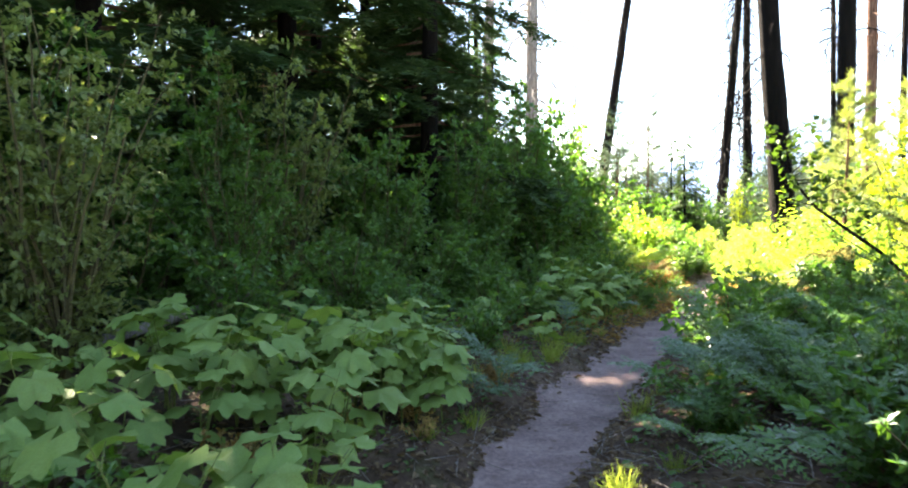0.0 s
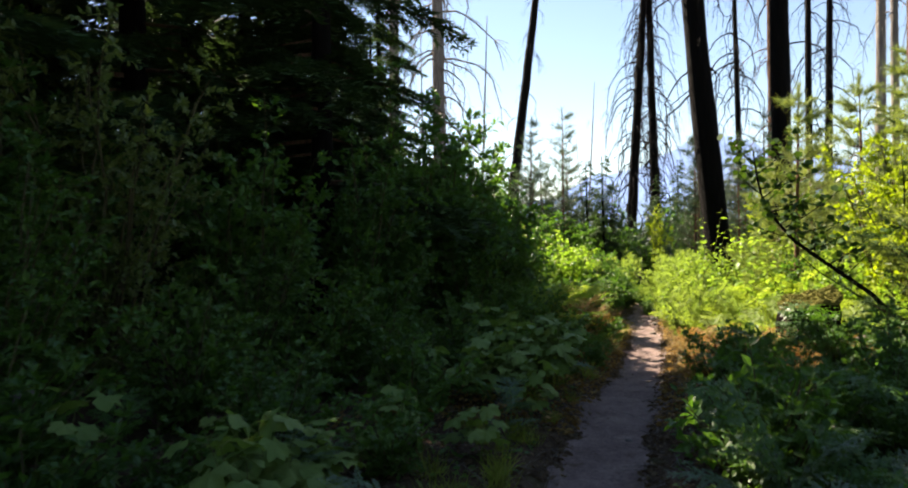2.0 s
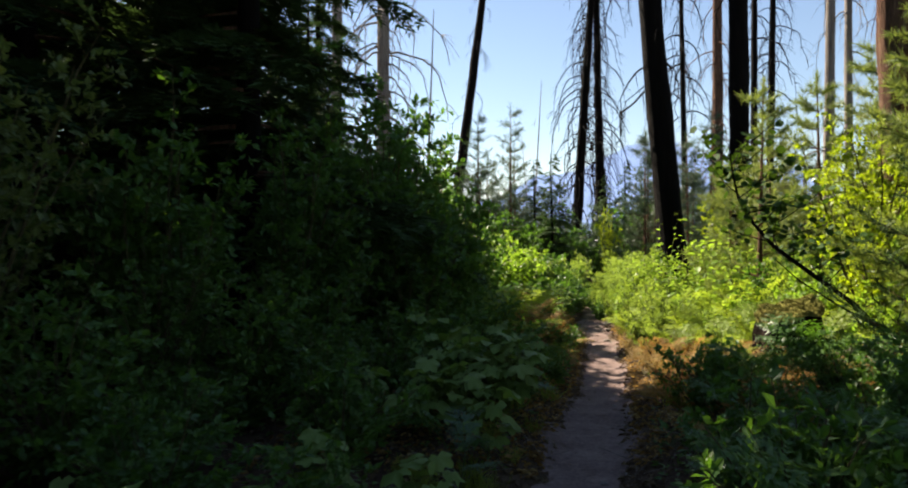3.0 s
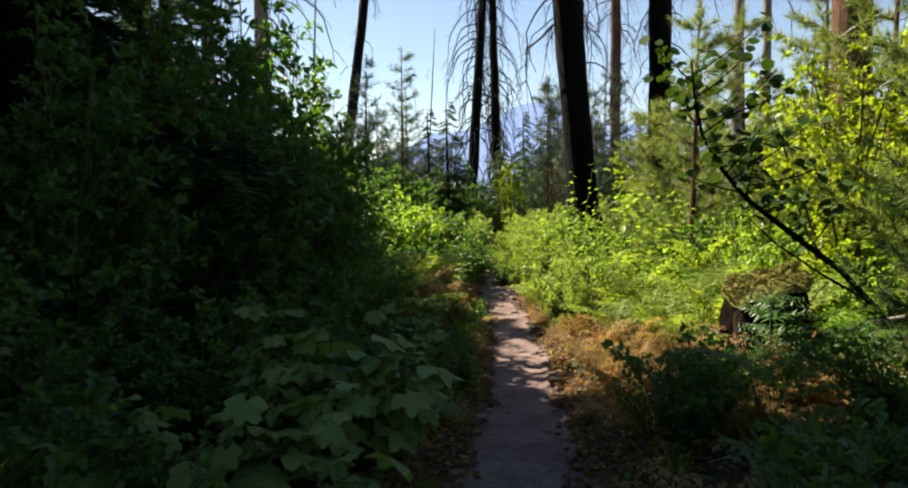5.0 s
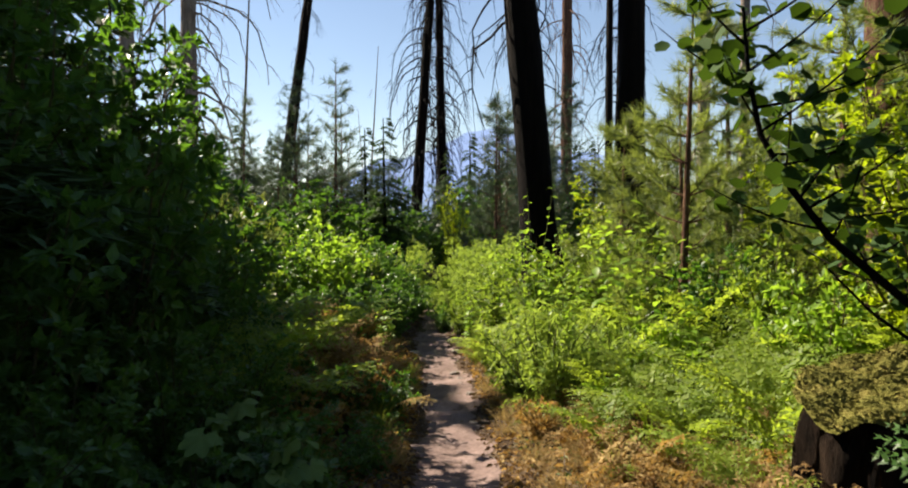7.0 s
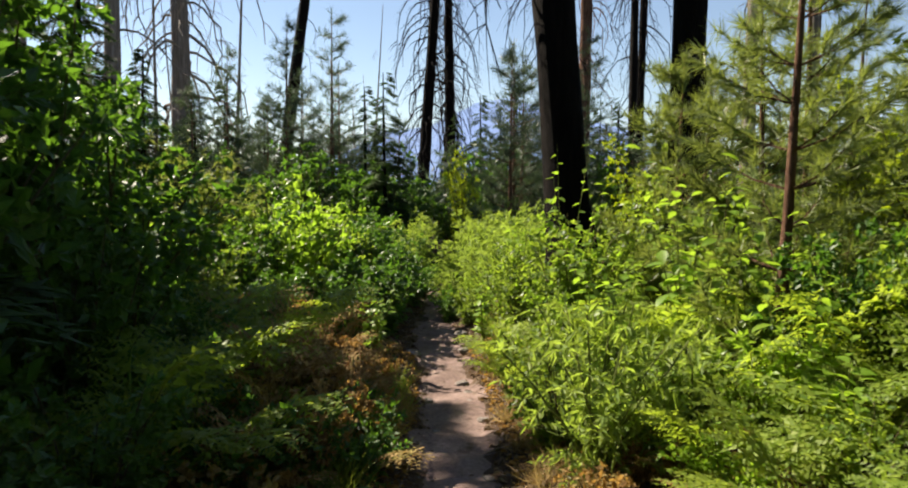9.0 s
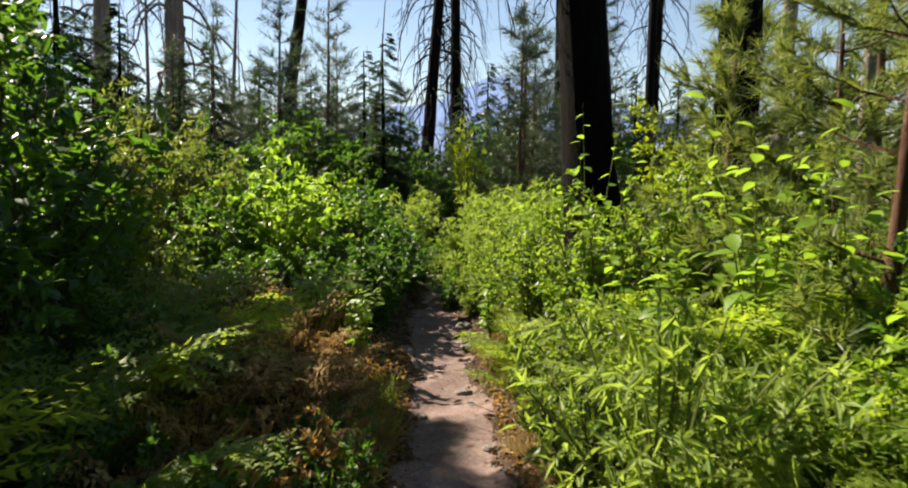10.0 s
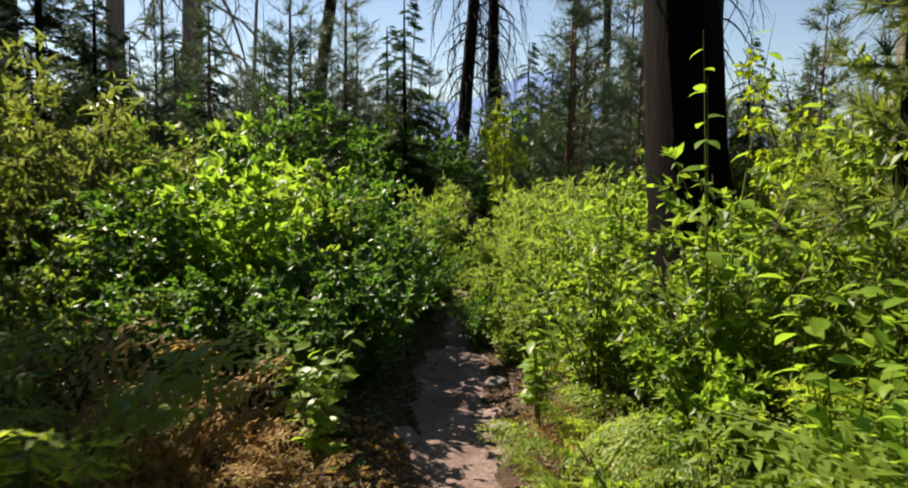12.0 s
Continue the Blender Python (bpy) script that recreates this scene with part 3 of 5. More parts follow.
for kind, x, y, s, yaw in [(2, 6.8, 29.8, 1.0, 0), (3, 13.6, 26.2, 1.2, 215), (2, 15.4, 27.5, 1.0, 80), (3, 16.6, 24.0, 1.1, 30), (2, 8.05, 29.5, 1.05, 60), (3, 7.4, 30.6, 1.1, 100), (2, 8.7, 31.0, 0.85, 200), (3, 10.9, 24.1, 1.15, 30), (3, 11.7, 25.0, 1.1, 90), (2, 11.3, 24.6, 0.8, 170), (3, 12.6, 24.4, 0.9, 240), (2, 5.0, 28.0, 0.8, 10), (3, 4.1, 26.6, 0.9, 66), (3, 9.6, 33.5, 0.8, 144), (3, 6.0, 33.5, 0.9, 201)]:
    pine(kind, x, y, s, yaw, FARPINE, "young pines in the clearing")
rs = np.random.RandomState(77)
made = 0
while made < 70:
    az, far = radians(rs.uniform(-16, 60)), 20 + 42 * rs.rand() ** 1.2
    x, y = 3 + far * math.sin(az), 4 + far * math.cos(az)
    if abs(float(beside(x, y))) < 1.2 and y < 34:
        continue
    pine(rs.choice([4, 5]), x, y, rs.uniform(0.55, 1.05), rs.uniform(0, 360), "small dense young pine in the regrowth", "small regrowth pines")
    made += 1


# pine kind 6 wears the dark fir needle colour in place of shade
pine(6, 5.75, 8.55, 1.0, 30, "small pine coloured dark for shade beside the stump", "young pines beside the trail")
pine(6, 6.9, 7.5, 1.25, 140, "small pine coloured dark for shade in the undergrowth", "young pines beside the trail")
# a close belt of dark young firs and pines behind the clearing
rs = np.random.RandomState(79)
for k in range(38):
    far = rs.uniform(25, 35)
    az = radians(2 + 46 * (k + rs.rand()) / 38)
    x, y = 1 + far * math.sin(az), 2 + far * math.cos(az)
    if abs(float(beside(x, y))) > 1.0:
        fir(1, x, y, rs.uniform(0.42, 0.62), rs.uniform(0, 360), "dark young fir in the belt behind the clearing")
rs = np.random.RandomState(78)
for k in range(52):
    far = rs.uniform(27, 37)
    az = radians(4 + 44 * (k + rs.rand()) / 52)
    x, y = 1 + far * math.sin(az), 2 + far * math.cos(az)
    if abs(float(beside(x, y))) > 0.9:
        pine(3 if k % 4 == 0 else rs.choice([4, 5]), x, y, rs.uniform(0.7, 0.95) if k % 4 == 0 else rs.uniform(1.3, 1.9), rs.uniform(0, 360), "dense young pine in the belt behind the clearing", "belt of young pines")


def regrowth():
    """The far brush that covers the plain under the dead trees."""
    rs = np.random.RandomState(8)
    n, per = 2600, 40
    az, far = np.radians(rs.uniform(-40, 75, n)), 26 + 260 * rs.rand(n) ** 1.7
    cx, cy = 4 + far * np.sin(az), 6 + far * np.cos(az)
    tall = rs.uniform(0.8, 2.6, n) * (1 + far / 160)
    pts = np.repeat(np.stack([cx, cy, ground_z(cx, cy)], -1), per, 0)
    h = np.repeat(tall, per)
    u = rs.rand(n * per)
    ang, rad = rs.uniform(0, 2 * np.pi, n * per), h * 0.55 * np.sqrt(rs.rand(n * per)) * (1.1 - u)
    pts += np.stack([rad * np.cos(ang), rad * np.sin(ang), h * u], -1)
    ob = new("regrowth", to_mesh("regrowth", [spread(RHOMB, pts, rs.normal(0, 1, pts.shape), rs.normal(0, 1, pts.shape), h * rs.uniform(0.07, 0.15, n * per))], NEEDLE_FAR))
    tagged(ob, "dense grey-green regrowth covering the far plain", "brush", kind="stuff")


regrowth()


# ---- broadleaf shrubs ----
def shrub_meshes(height, radius, stems, twigs, per, leaf, leaf_len, mat, seed, bare=0.12, stem_mat=None, upright=0.5):
    """Many stems from one root, each with leafy twigs all along its upper part."""
    rs = np.random.RandomState(seed)
    wood, at, ahead, up = [], [], [], []
    for j in range(stems):
        yaw = rs.uniform(0, 2 * np.pi)
        lean = radius * np.sqrt(rs.rand()) * 0.85
        top = height * rs.uniform(0.62, 1.05) * (1 - 0.30 * lean / radius)
        n = 8
        w = np.linspace(0, 1, n)
        out = np.array([np.cos(yaw), np.sin(yaw), 0])
        line = out * (lean * w ** 1.3)[:, None] + np.array([0, 0, 1]) * (top * (w - 0.06 * w ** 3))[:, None] + np.cumsum(rs.normal(0, 0.018, (n, 3)), 0) * height * 0.5
        line[0] = out * 0.05 * rs.rand()
        line[0, 2] = -0.05
        wood.append(tube(line, (0.0045 * height + 0.002) * (1.1 - w) + 0.002, 4))
        for q in range(twigs):
            s = bare + (1 - bare) * (q + rs.rand()) / twigs
            p = np.array([np.interp(s, w, line[:, a]) for a in range(3)])
            a2 = rs.uniform(0, 2 * np.pi)
            d = unit(np.array([np.cos(a2), np.sin(a2), rs.uniform(-0.1, 0.9) * upright * 2]) + out * 0.35)
            ln = radius * rs.uniform(0.20, 0.48) * (1.15 - 0.6 * s)
            wood.append(spread(TWIG, [p], [d + np.array([0, 0, -0.18])], [[0.3, 0.2, 1.0]], [ln]))
            v = rs.uniform(0.15, 1.05, per)[:, None]
            at.append(p + d * ln * v + np.array([0, 0, -0.18]) * ln * v ** 2)
            a3 = unit(d * 0.6 + rs.normal(0, 0.55, (per, 3)) + np.array([0, 0, -0.1]))
            ahead.append(a3)
            up.append(np.array([0, 0, 1.0]) + rs.normal(0, 0.45, (per, 3)))
    at, ahead, up = np.concatenate(at), np.concatenate(ahead), np.concatenate(up)
    size = leaf_len * rs.uniform(0.55, 1.25, len(at))
    return to_mesh("stems", wood, stem_mat or STEM), to_mesh("foliage", [spread(leaf, at, ahead, up, size)], mat)


SHRUBS = {
    "lush": [shrub_meshes(2.0, 0.95, 14, 15, 13, RHOMB, 0.080, LEAF_SHRUB, 61 + k) for k in range(2)],
    "bright": [shrub_meshes(1.9, 0.85, 13, 14, 12, RHOMB, 0.098, LEAF_BRIGHT, 64 + k) for k in range(2)],
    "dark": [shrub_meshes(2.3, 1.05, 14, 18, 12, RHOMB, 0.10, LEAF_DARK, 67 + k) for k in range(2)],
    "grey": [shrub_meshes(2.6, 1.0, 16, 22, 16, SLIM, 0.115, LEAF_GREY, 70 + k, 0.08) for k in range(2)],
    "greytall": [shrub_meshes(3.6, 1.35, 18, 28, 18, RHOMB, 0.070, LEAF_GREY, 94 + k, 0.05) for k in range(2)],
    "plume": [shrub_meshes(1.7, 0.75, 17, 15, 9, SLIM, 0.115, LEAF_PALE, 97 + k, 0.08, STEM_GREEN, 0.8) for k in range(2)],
    # tall: dark leaves also stand in for the shaded fronts of backlit bushes
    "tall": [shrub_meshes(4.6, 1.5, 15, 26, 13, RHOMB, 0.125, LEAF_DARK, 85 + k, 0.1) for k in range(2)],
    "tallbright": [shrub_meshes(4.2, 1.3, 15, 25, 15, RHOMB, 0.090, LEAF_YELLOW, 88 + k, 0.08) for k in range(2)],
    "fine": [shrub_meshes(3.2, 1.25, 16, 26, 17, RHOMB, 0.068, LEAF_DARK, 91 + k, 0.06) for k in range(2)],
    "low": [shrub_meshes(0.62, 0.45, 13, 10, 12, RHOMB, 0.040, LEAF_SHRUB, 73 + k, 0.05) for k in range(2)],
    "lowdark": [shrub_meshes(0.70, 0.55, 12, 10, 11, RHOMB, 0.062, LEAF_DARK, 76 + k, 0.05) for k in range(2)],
    "dry": [shrub_meshes(0.55, 0.42, 11, 9, 11, RHOMB, 0.052, LEAF_DRY, 79 + k, 0.05) for k in range(2)],
    "feathery": [shrub_meshes(0.95, 0.55, 16, 13, 12, SLIM, 0.066, LEAF_PALE, 82 + k, 0.1, STEM_GREEN, 0.8) for k in range(2)],
}
WORDS = {
    "lush": ("shrub", "leafy green shrub with small oval leaves", "green shrubs along the trail"),
    "bright": ("shrub", "sunlit yellow-green shrub with oval leaves", "bright shrubs along the trail"),
    "dark": ("shrub", "tall dark green shrub in the shade", "shaded shrubs along the trail"),
    "grey": ("shrub", "grey-green willow shrub with narrow leaves", "willow shrubs"),
    "greytall": ("tall_shrub", "tall olive-green willow shrub with fine leaves", "tall willow shrubs"),
    "plume": ("herb", "tall feathery pale green herb in full sun", "tall feathery herbs"),
    "tall": ("tall_shrub", "tall dark leafy shrub in deep shade", "tall shaded shrubs"),
    "tallbright": ("tall_shrub", "tall sunlit yellow-green shrub with fine leaves", "tall sunlit shrubs"),
    "fine": ("tall_shrub", "tall fine-leaved green shrub at the forest edge", "fine-leaved shrubs"),
    "low": ("low_shrub", "low green bush with tiny leaves at the trail edge", "low bushes"),
    "lowdark": ("low_shrub", "low dark bush in the undergrowth", "low bushes in shade"),
    "dry": ("dry_bush", "dry rust-brown bush at the trail edge", "dry bushes"),
    "feathery": ("herb", "feathery pale green herb with narrow leaves", "feathery herbs"),
}
counter = {}


def shrub(kind, x, y, s, tall=1.0):
    k = counter[kind] = counter.get(kind, 0) + 1
    name, label, group = WORDS[kind]
    ob = tagged(new(name), label, "shrub", group)
    ob.matrix_basis = heading((k * 137.5) % 360, 0, x, y, gz(x, y) - 0.02, s) @ Matrix.Diagonal((1, 1, tall, 1))
    for nm, me in zip(("stem", "foliage"), SHRUBS[kind][k % 2]):
        tagged(part(nm, me, ob), kind="stuff")

# the shaded side, the sunlit bushes and the clearing's edge
FOREST_EDGE_A = [
    ('greytall', -2.9, 5.2, 0.95, 1.1), ('greytall', -4.1, 4.5, 1.0, 1.1), ('fine', -2.3, 7.3, 0.8, 1.0), ('fine', -0.9, 9.3, 0.7, 0.9), ('dark', -1.4, 10.3, 1.1, 1.1), ('dark', -3.4, 8.2, 1.2, 1.1),
    ('dark', 0.2, 11.4, 0.9, 1.1), ('tall', -4.4, 6.4, 0.9, 1.0), ('tall', -2.6, 8.0, 0.75, 1.0), ('tall', -0.9, 10.2, 0.72, 0.95), ('tall', 0.35, 12.2, 0.75, 1.0), ('tall', -3.4, 10.3, 0.9, 1.0),
    ('tall', -5.6, 9.0, 1.0, 1.0), ('tall', -6.6, 6.0, 0.9, 1.0), ('tall', -6.0, 12.0, 1.0, 1.0), ('tall', -5.0, 4.2, 0.8, 1.0), ('tall', -7.5, 9.6, 0.9, 1.0), ('tall', -3.6, 12.4, 0.9, 1.0),
    ('tall', -1.8, 13.0, 0.9, 1.0),
]
FOREST_EDGE_B = [
    ('dark', -2.0, 6.4, 0.75, 0.9), ('dark', -3.2, 7.0, 0.9, 1.0), ('dark', -1.2, 7.9, 0.75, 0.9), ('dark', -0.2, 9.2, 0.7, 0.9), ('dark', 0.4, 10.6, 0.85, 1.0), ('tall', 1.1, 12.0, 0.73, 1.0),
    ('tall', 0.1, 11.0, 0.7, 1.0), ('dark', 1.5, 11.6, 0.9, 1.0), ('dark', 2.0, 12.5, 1.0, 1.27), ('dark', 1.2, 13.3, 1.1, 1.2), ('dark', -0.6, 8.2, 0.5, 0.9), ('dark', 2.6, 13.8, 0.75, 1.1),
    ('dark', -0.45, 6.9, 0.55, 0.85), ('dark', 0.35, 8.5, 0.5, 0.9), ('dark', 1.05, 9.8, 0.55, 0.9), ('dark', 1.8, 11.0, 0.5, 1.0), ('dark', 2.75, 12.6, 0.5, 1.0), ('dark', 0.3, 9.5, 0.5, 0.9),
    ('dark', 1.5, 10.6, 0.6, 0.9),
]
FOREST_EDGE_C = [
    ('dark', 2.3, 11.9, 0.55, 1.0), ('dark', 3.2, 13.9, 0.42, 1.0), ('tall', 2.0, 15.4, 0.7, 1.0), ('tall', 2.75, 16.9, 0.62, 1.0), ('tall', 1.2, 15.9, 0.7, 1.0), ('tall', -8.2, 6.2, 0.9, 1.0),
    ('tall', -8.6, 9.4, 0.9, 1.0), ('tall', -6.4, 13.6, 1.0, 1.0), ('tall', -4.2, 15.4, 0.9, 1.0), ('tall', -2.6, 9.6, 0.7, 1.0), ('tall', -2.4, 16.6, 0.9, 1.0), ('bright', 2.6, 14.9, 0.9, 1.05),
    ('lush', 1.6, 14.8, 1.1, 1.1), ('dark', 3.0, 16.2, 0.7, 1.0), ('tallbright', 0.9, 17.2, 0.8, 1.0), ('grey', 3.6, 19.6, 1.0, 1.05), ('grey', 2.7, 18.6, 0.95, 1.0), ('grey', 1.6, 18.9, 1.1, 1.0),
    ('grey', 4.2, 21.0, 0.95, 0.95),
]
FOREST_EDGE_D = [
    ('grey', 3.0, 20.8, 1.2, 1.0), ('lush', 3.6, 17.6, 0.7, 1.0), ('dark', 2.9, 17.2, 0.8, 1.0), ('dark', 4.1, 18.4, 0.7, 1.0), ('bright', 4.85, 18.6, 1.05, 1.04), ('bright', 5.35, 19.7, 0.9, 1.0),
    ('dark', 5.55, 18.6, 0.55, 1.0), ('lush', 6.0, 20.2, 0.75, 1.0), ('dark', 5.15, 17.9, 0.42, 1.0), ('dark', 6.05, 19.0, 0.45, 1.0), ('bright', 7.75, 19.3, 0.42, 1.0), ('dark', 6.85, 20.6, 0.42, 0.9),
    ('dark', 5.75, 18.2, 0.34, 1.0), ('dark', 5.35, 17.5, 0.36, 0.9), ('lush', 7.25, 18.2, 0.36, 1.0), ('dark', 6.35, 19.3, 0.4, 1.0), ('dark', 6.95, 20.0, 0.3, 1.0), ('lush', 7.9, 20.6, 0.45, 1.0),
    ('dark', 7.6, 21.2, 0.35, 1.0),
]
FOREST_EDGE_E = [
    ('bright', 8.1, 22.0, 0.4, 1.0), ('lush', 8.6, 21.4, 0.5, 1.0), ('lush', 7.4, 21.8, 0.4, 1.0), ('dark', 6.5, 20.0, 0.5, 1.0), ('lush', 5.2, 21.0, 0.9, 1.0), ('dark', 4.9, 17.6, 0.4, 0.9),
    ('dark', 4.4, 17.4, 0.5, 0.9), ('dark', 6.9, 22.6, 0.75, 1.0), ('lush', 6.0, 23.5, 0.8, 1.0), ('dark', 7.8, 25.5, 0.9, 1.1), ('dark', 8.9, 28.5, 1.2, 1.0), ('dark', 10.4, 29.5, 1.1, 1.0),
    ('dark', 12.0, 30.0, 1.2, 1.0), ('tallbright', 10.1, 25.0, 0.5, 1.75), ('dark', 9.2, 26.2, 0.9, 1.0), ('dark', 7.4, 28.4, 1.0, 1.0), ('dark', 5.8, 26.6, 1.0, 1.0), ('dark', 4.6, 24.2, 1.0, 1.0),
    ('bright', 8.6, 18.9, 0.8, 1.1),
]
FOREST_EDGE_F = [
    ('bright', 7.6, 17.6, 0.6, 1.1), ('bright', 9.6, 19.6, 0.95, 1.0), ('bright', 6.9, 15.6, 0.55, 1.1), ('lush', 7.9, 15.4, 0.85, 1.2), ('bright', 8.1, 14.3, 0.85, 1.1), ('lush', 9.6, 16.8, 1.1, 1.2),
    ('tallbright', 9.9, 17.8, 0.75, 1.0), ('bright', 8.3, 18.0, 0.6, 1.0), ('lush', 9.4, 15.2, 1.0, 1.0), ('bright', 7.3, 16.4, 0.6, 1.0), ('bright', 6.2, 12.4, 0.55, 1.0), ('lush', 7.0, 11.8, 0.75, 1.1),
    ('bright', 6.6, 11.0, 0.7, 1.2), ('tallbright', 8.0, 11.2, 0.95, 1.0), ('tallbright', 9.4, 10.4, 1.0, 1.0), ('tallbright', 9.6, 13.2, 0.95, 1.0), ('lush', 5.8, 11.5, 0.42, 1.0), ('bright', 7.3, 10.0, 0.9, 1.1),
    ('bright', 8.6, 11.6, 1.0, 1.2),
]
FOREST_EDGE_G = [
    ('tallbright', 7.9, 9.0, 0.8, 1.0), ('tallbright', 10.6, 15.0, 0.9, 1.0), ('bright', 5.4, 11.9, 0.38, 0.9), ('tallbright', 7.15, 10.8, 0.9, 1.0), ('tallbright', 8.5, 9.6, 0.9, 1.0), ('bright', 6.5, 10.1, 0.6, 1.0),
    ('tall', 2.45, 14.6, 0.62, 1.0), ('dark', 3.3, 14.9, 0.5, 1.0), ('tallbright', 3.2, 17.4, 0.56, 1.0), ('tall', 1.9, 16.6, 0.68, 1.0), ('dark', 2.6, 4.4, 0.4, 1.0), ('dark', 3.3, 4.9, 0.5, 1.0),
    ('dark', 3.2, 6.0, 0.45, 1.0), ('dark', 3.9, 6.9, 0.5, 1.0), ('dark', 3.0, 3.6, 0.48, 1.0), ('dark', 4.2, 5.6, 0.55, 1.0), ('dark', 3.4, 7.6, 0.36, 1.0), ('dark', 4.3, 8.0, 0.4, 1.0),
    ('lush', 6.9, 8.3, 0.85, 1.1),
]
FOREST_EDGE_H = [
    ('dark', 6.0, 7.2, 0.7, 0.9), ('dark', 5.0, 6.0, 0.5, 0.9), ('dark', 4.5, 4.4, 0.5, 0.9), ('tall', 6.9, 5.6, 0.7, 1.0), ('tallbright', 8.4, 7.2, 0.9, 1.0), ('dark', 5.6, 4.0, 0.7, 1.0),
    ('dark', 5.7, 8.4, 0.45, 0.9),
]
CLEARING_EDGE = [
    ('lush', 7.2, 15.9, 0.92, 1.0), ('bright', 7.75, 16.4, 0.95, 1.05), ('lush', 6.95, 16.7, 0.72, 1.0), ('bright', 8.7, 15.1, 1.0, 1.1), ('lush', 8.0, 14.7, 1.0, 1.05), ('lush', 8.9, 16.9, 1.0, 1.1),
    ('lush', 5.45, 18.9, 0.85, 1.0), ('dark', 5.85, 19.4, 0.75, 1.0), ('dark', 4.5, 19.9, 0.95, 1.0), ('dark', 6.4, 20.6, 0.75, 1.0), ('bright', 4.7, 19.3, 1.1, 1.0), ('dark', 5.45, 18.15, 0.66, 0.95), ('dark', 4.9, 17.6, 0.5, 0.95),
    ('greytall', 3.3, 27.6, 1.0, 1.0), ('greytall', 1.6, 24.6, 1.1, 1.0), ('greytall', 0.6, 21.6, 1.1, 1.1), ('greytall', 4.6, 30.2, 1.0, 0.9), ('greytall', -0.4, 19.2, 1.2, 1.1),
    ('tall', 1.0, 14.8, 0.8, 1.0), ('tall', 1.9, 16.2, 0.75, 1.0), ('dark', 2.5, 15.7, 1.1, 1.2), ('greytall', -2.2, 8.9, 1.05, 1.1), ('greytall', -4.0, 10.9, 1.2, 1.1),
    ('dark', 6.9, 27.5, 1.5, 1.0), ('dark', 9.6, 28.6, 1.6, 1.0), ('dark', 12.4, 28.0, 1.6, 1.0), ('dark', 5.2, 25.4, 1.4, 1.0), ('dark', 8.2, 26.6, 1.3, 1.0), ('dark', 14.6, 26.4, 1.5, 1.0),
    ('bright', 5.2, 19.9, 1.1, 1.05), ('tall', 1.7, 14.0, 0.95, 1.0), ('tall', 2.65, 15.2, 0.75, 1.0), ('tall', 1.2, 13.0, 0.95, 1.0), ('tall', 0.6, 14.0, 1.05, 1.0), ('tall', 2.2, 14.4, 0.8, 1.0), ('dark', 2.9, 14.6, 0.85, 1.0),
    ('dark', 5.75, 18.0, 0.6, 1.0), ('dark', 6.1, 18.9, 0.6, 1.0), ('dark', 6.5, 19.8, 0.62, 1.0), ('dark', 5.15, 17.2, 0.48, 1.0), ('dark', 7.1, 21.0, 0.6, 1.0),
]
PLUMES = [
    ('plume', 7.75, 18.7, 0.75, 1.0), ('plume', 8.3, 19.3, 0.95, 1.0), ('plume', 8.9, 20.2, 1.0, 1.0), ('plume', 8.5, 20.9, 0.9, 1.0), ('plume', 9.5, 21.2, 1.05, 1.0), ('plume', 9.2, 22.4, 1.0, 1.0),
    ('plume', 10.2, 22.0, 1.1, 1.0), ('plume', 9.9, 23.4, 1.0, 1.0), ('plume', 10.8, 23.8, 1.1, 1.0), ('plume', 8.0, 20.4, 0.7, 1.0), ('plume', 7.4, 19.6, 0.55, 1.0), ('plume', 9.0, 18.4, 0.9, 1.0),
    ('plume', 7.2, 21.0, 0.8, 1.0), ('plume', 7.9, 22.8, 0.85, 1.0), ('plume', 11.4, 22.4, 1.1, 1.0), ('plume', 8.5, 24.2, 0.95, 1.0),
]
for kind, x, y, s, tall in CLEARING_EDGE + PLUMES + FOREST_EDGE_A + FOREST_EDGE_B + FOREST_EDGE_C + FOREST_EDGE_D + FOREST_EDGE_E + FOREST_EDGE_F + FOREST_EDGE_G + FOREST_EDGE_H:
    shrub(kind, x, y, s, tall)

# the woods go on beside and behind the walk
for kind, x, y, s in [("tall", -3.0, -2.5, 0.9), ("tall", 2.6, -3.5, 0.9), ("dark", -2.2, -0.2, 0.8), ("dark", 2.4, 0.2, 0.7), ("lush", 4.2, 1.6, 0.9), ("tall", 7.0, 1.5, 0.9), ("tall", 9.8, 4.6, 0.9), ("tallbright", 11.6, 8.2, 0.9), ("tallbright", 12.4, 12.6, 0.9), ("lush", 11.2, 17.2, 1.1), ("lush", 12.8, 20.4, 1.2), ("lush", 11.0, 21.6, 1.0), ("tall", 5.2, -1.2, 0.8), ("dark", -4.4, 1.0, 0.9), ("bright", 10.6, 18.9, 0.9), ("lush", 13.4, 16.4, 1.2)]:
    shrub(kind, x, y, s)
for kind, x, y, s, yaw in [(1, -5.0, -5.0, 1.2, 10), (1, 4.8, -6.0, 1.3, 90), (1, 8.6, -2.5, 1.2, 150), (1, 11.6, 1.6, 1.3, 220), (1, -1.6, -8.5, 1.2, 300)]:
    fir(kind, x, y, s, yaw)
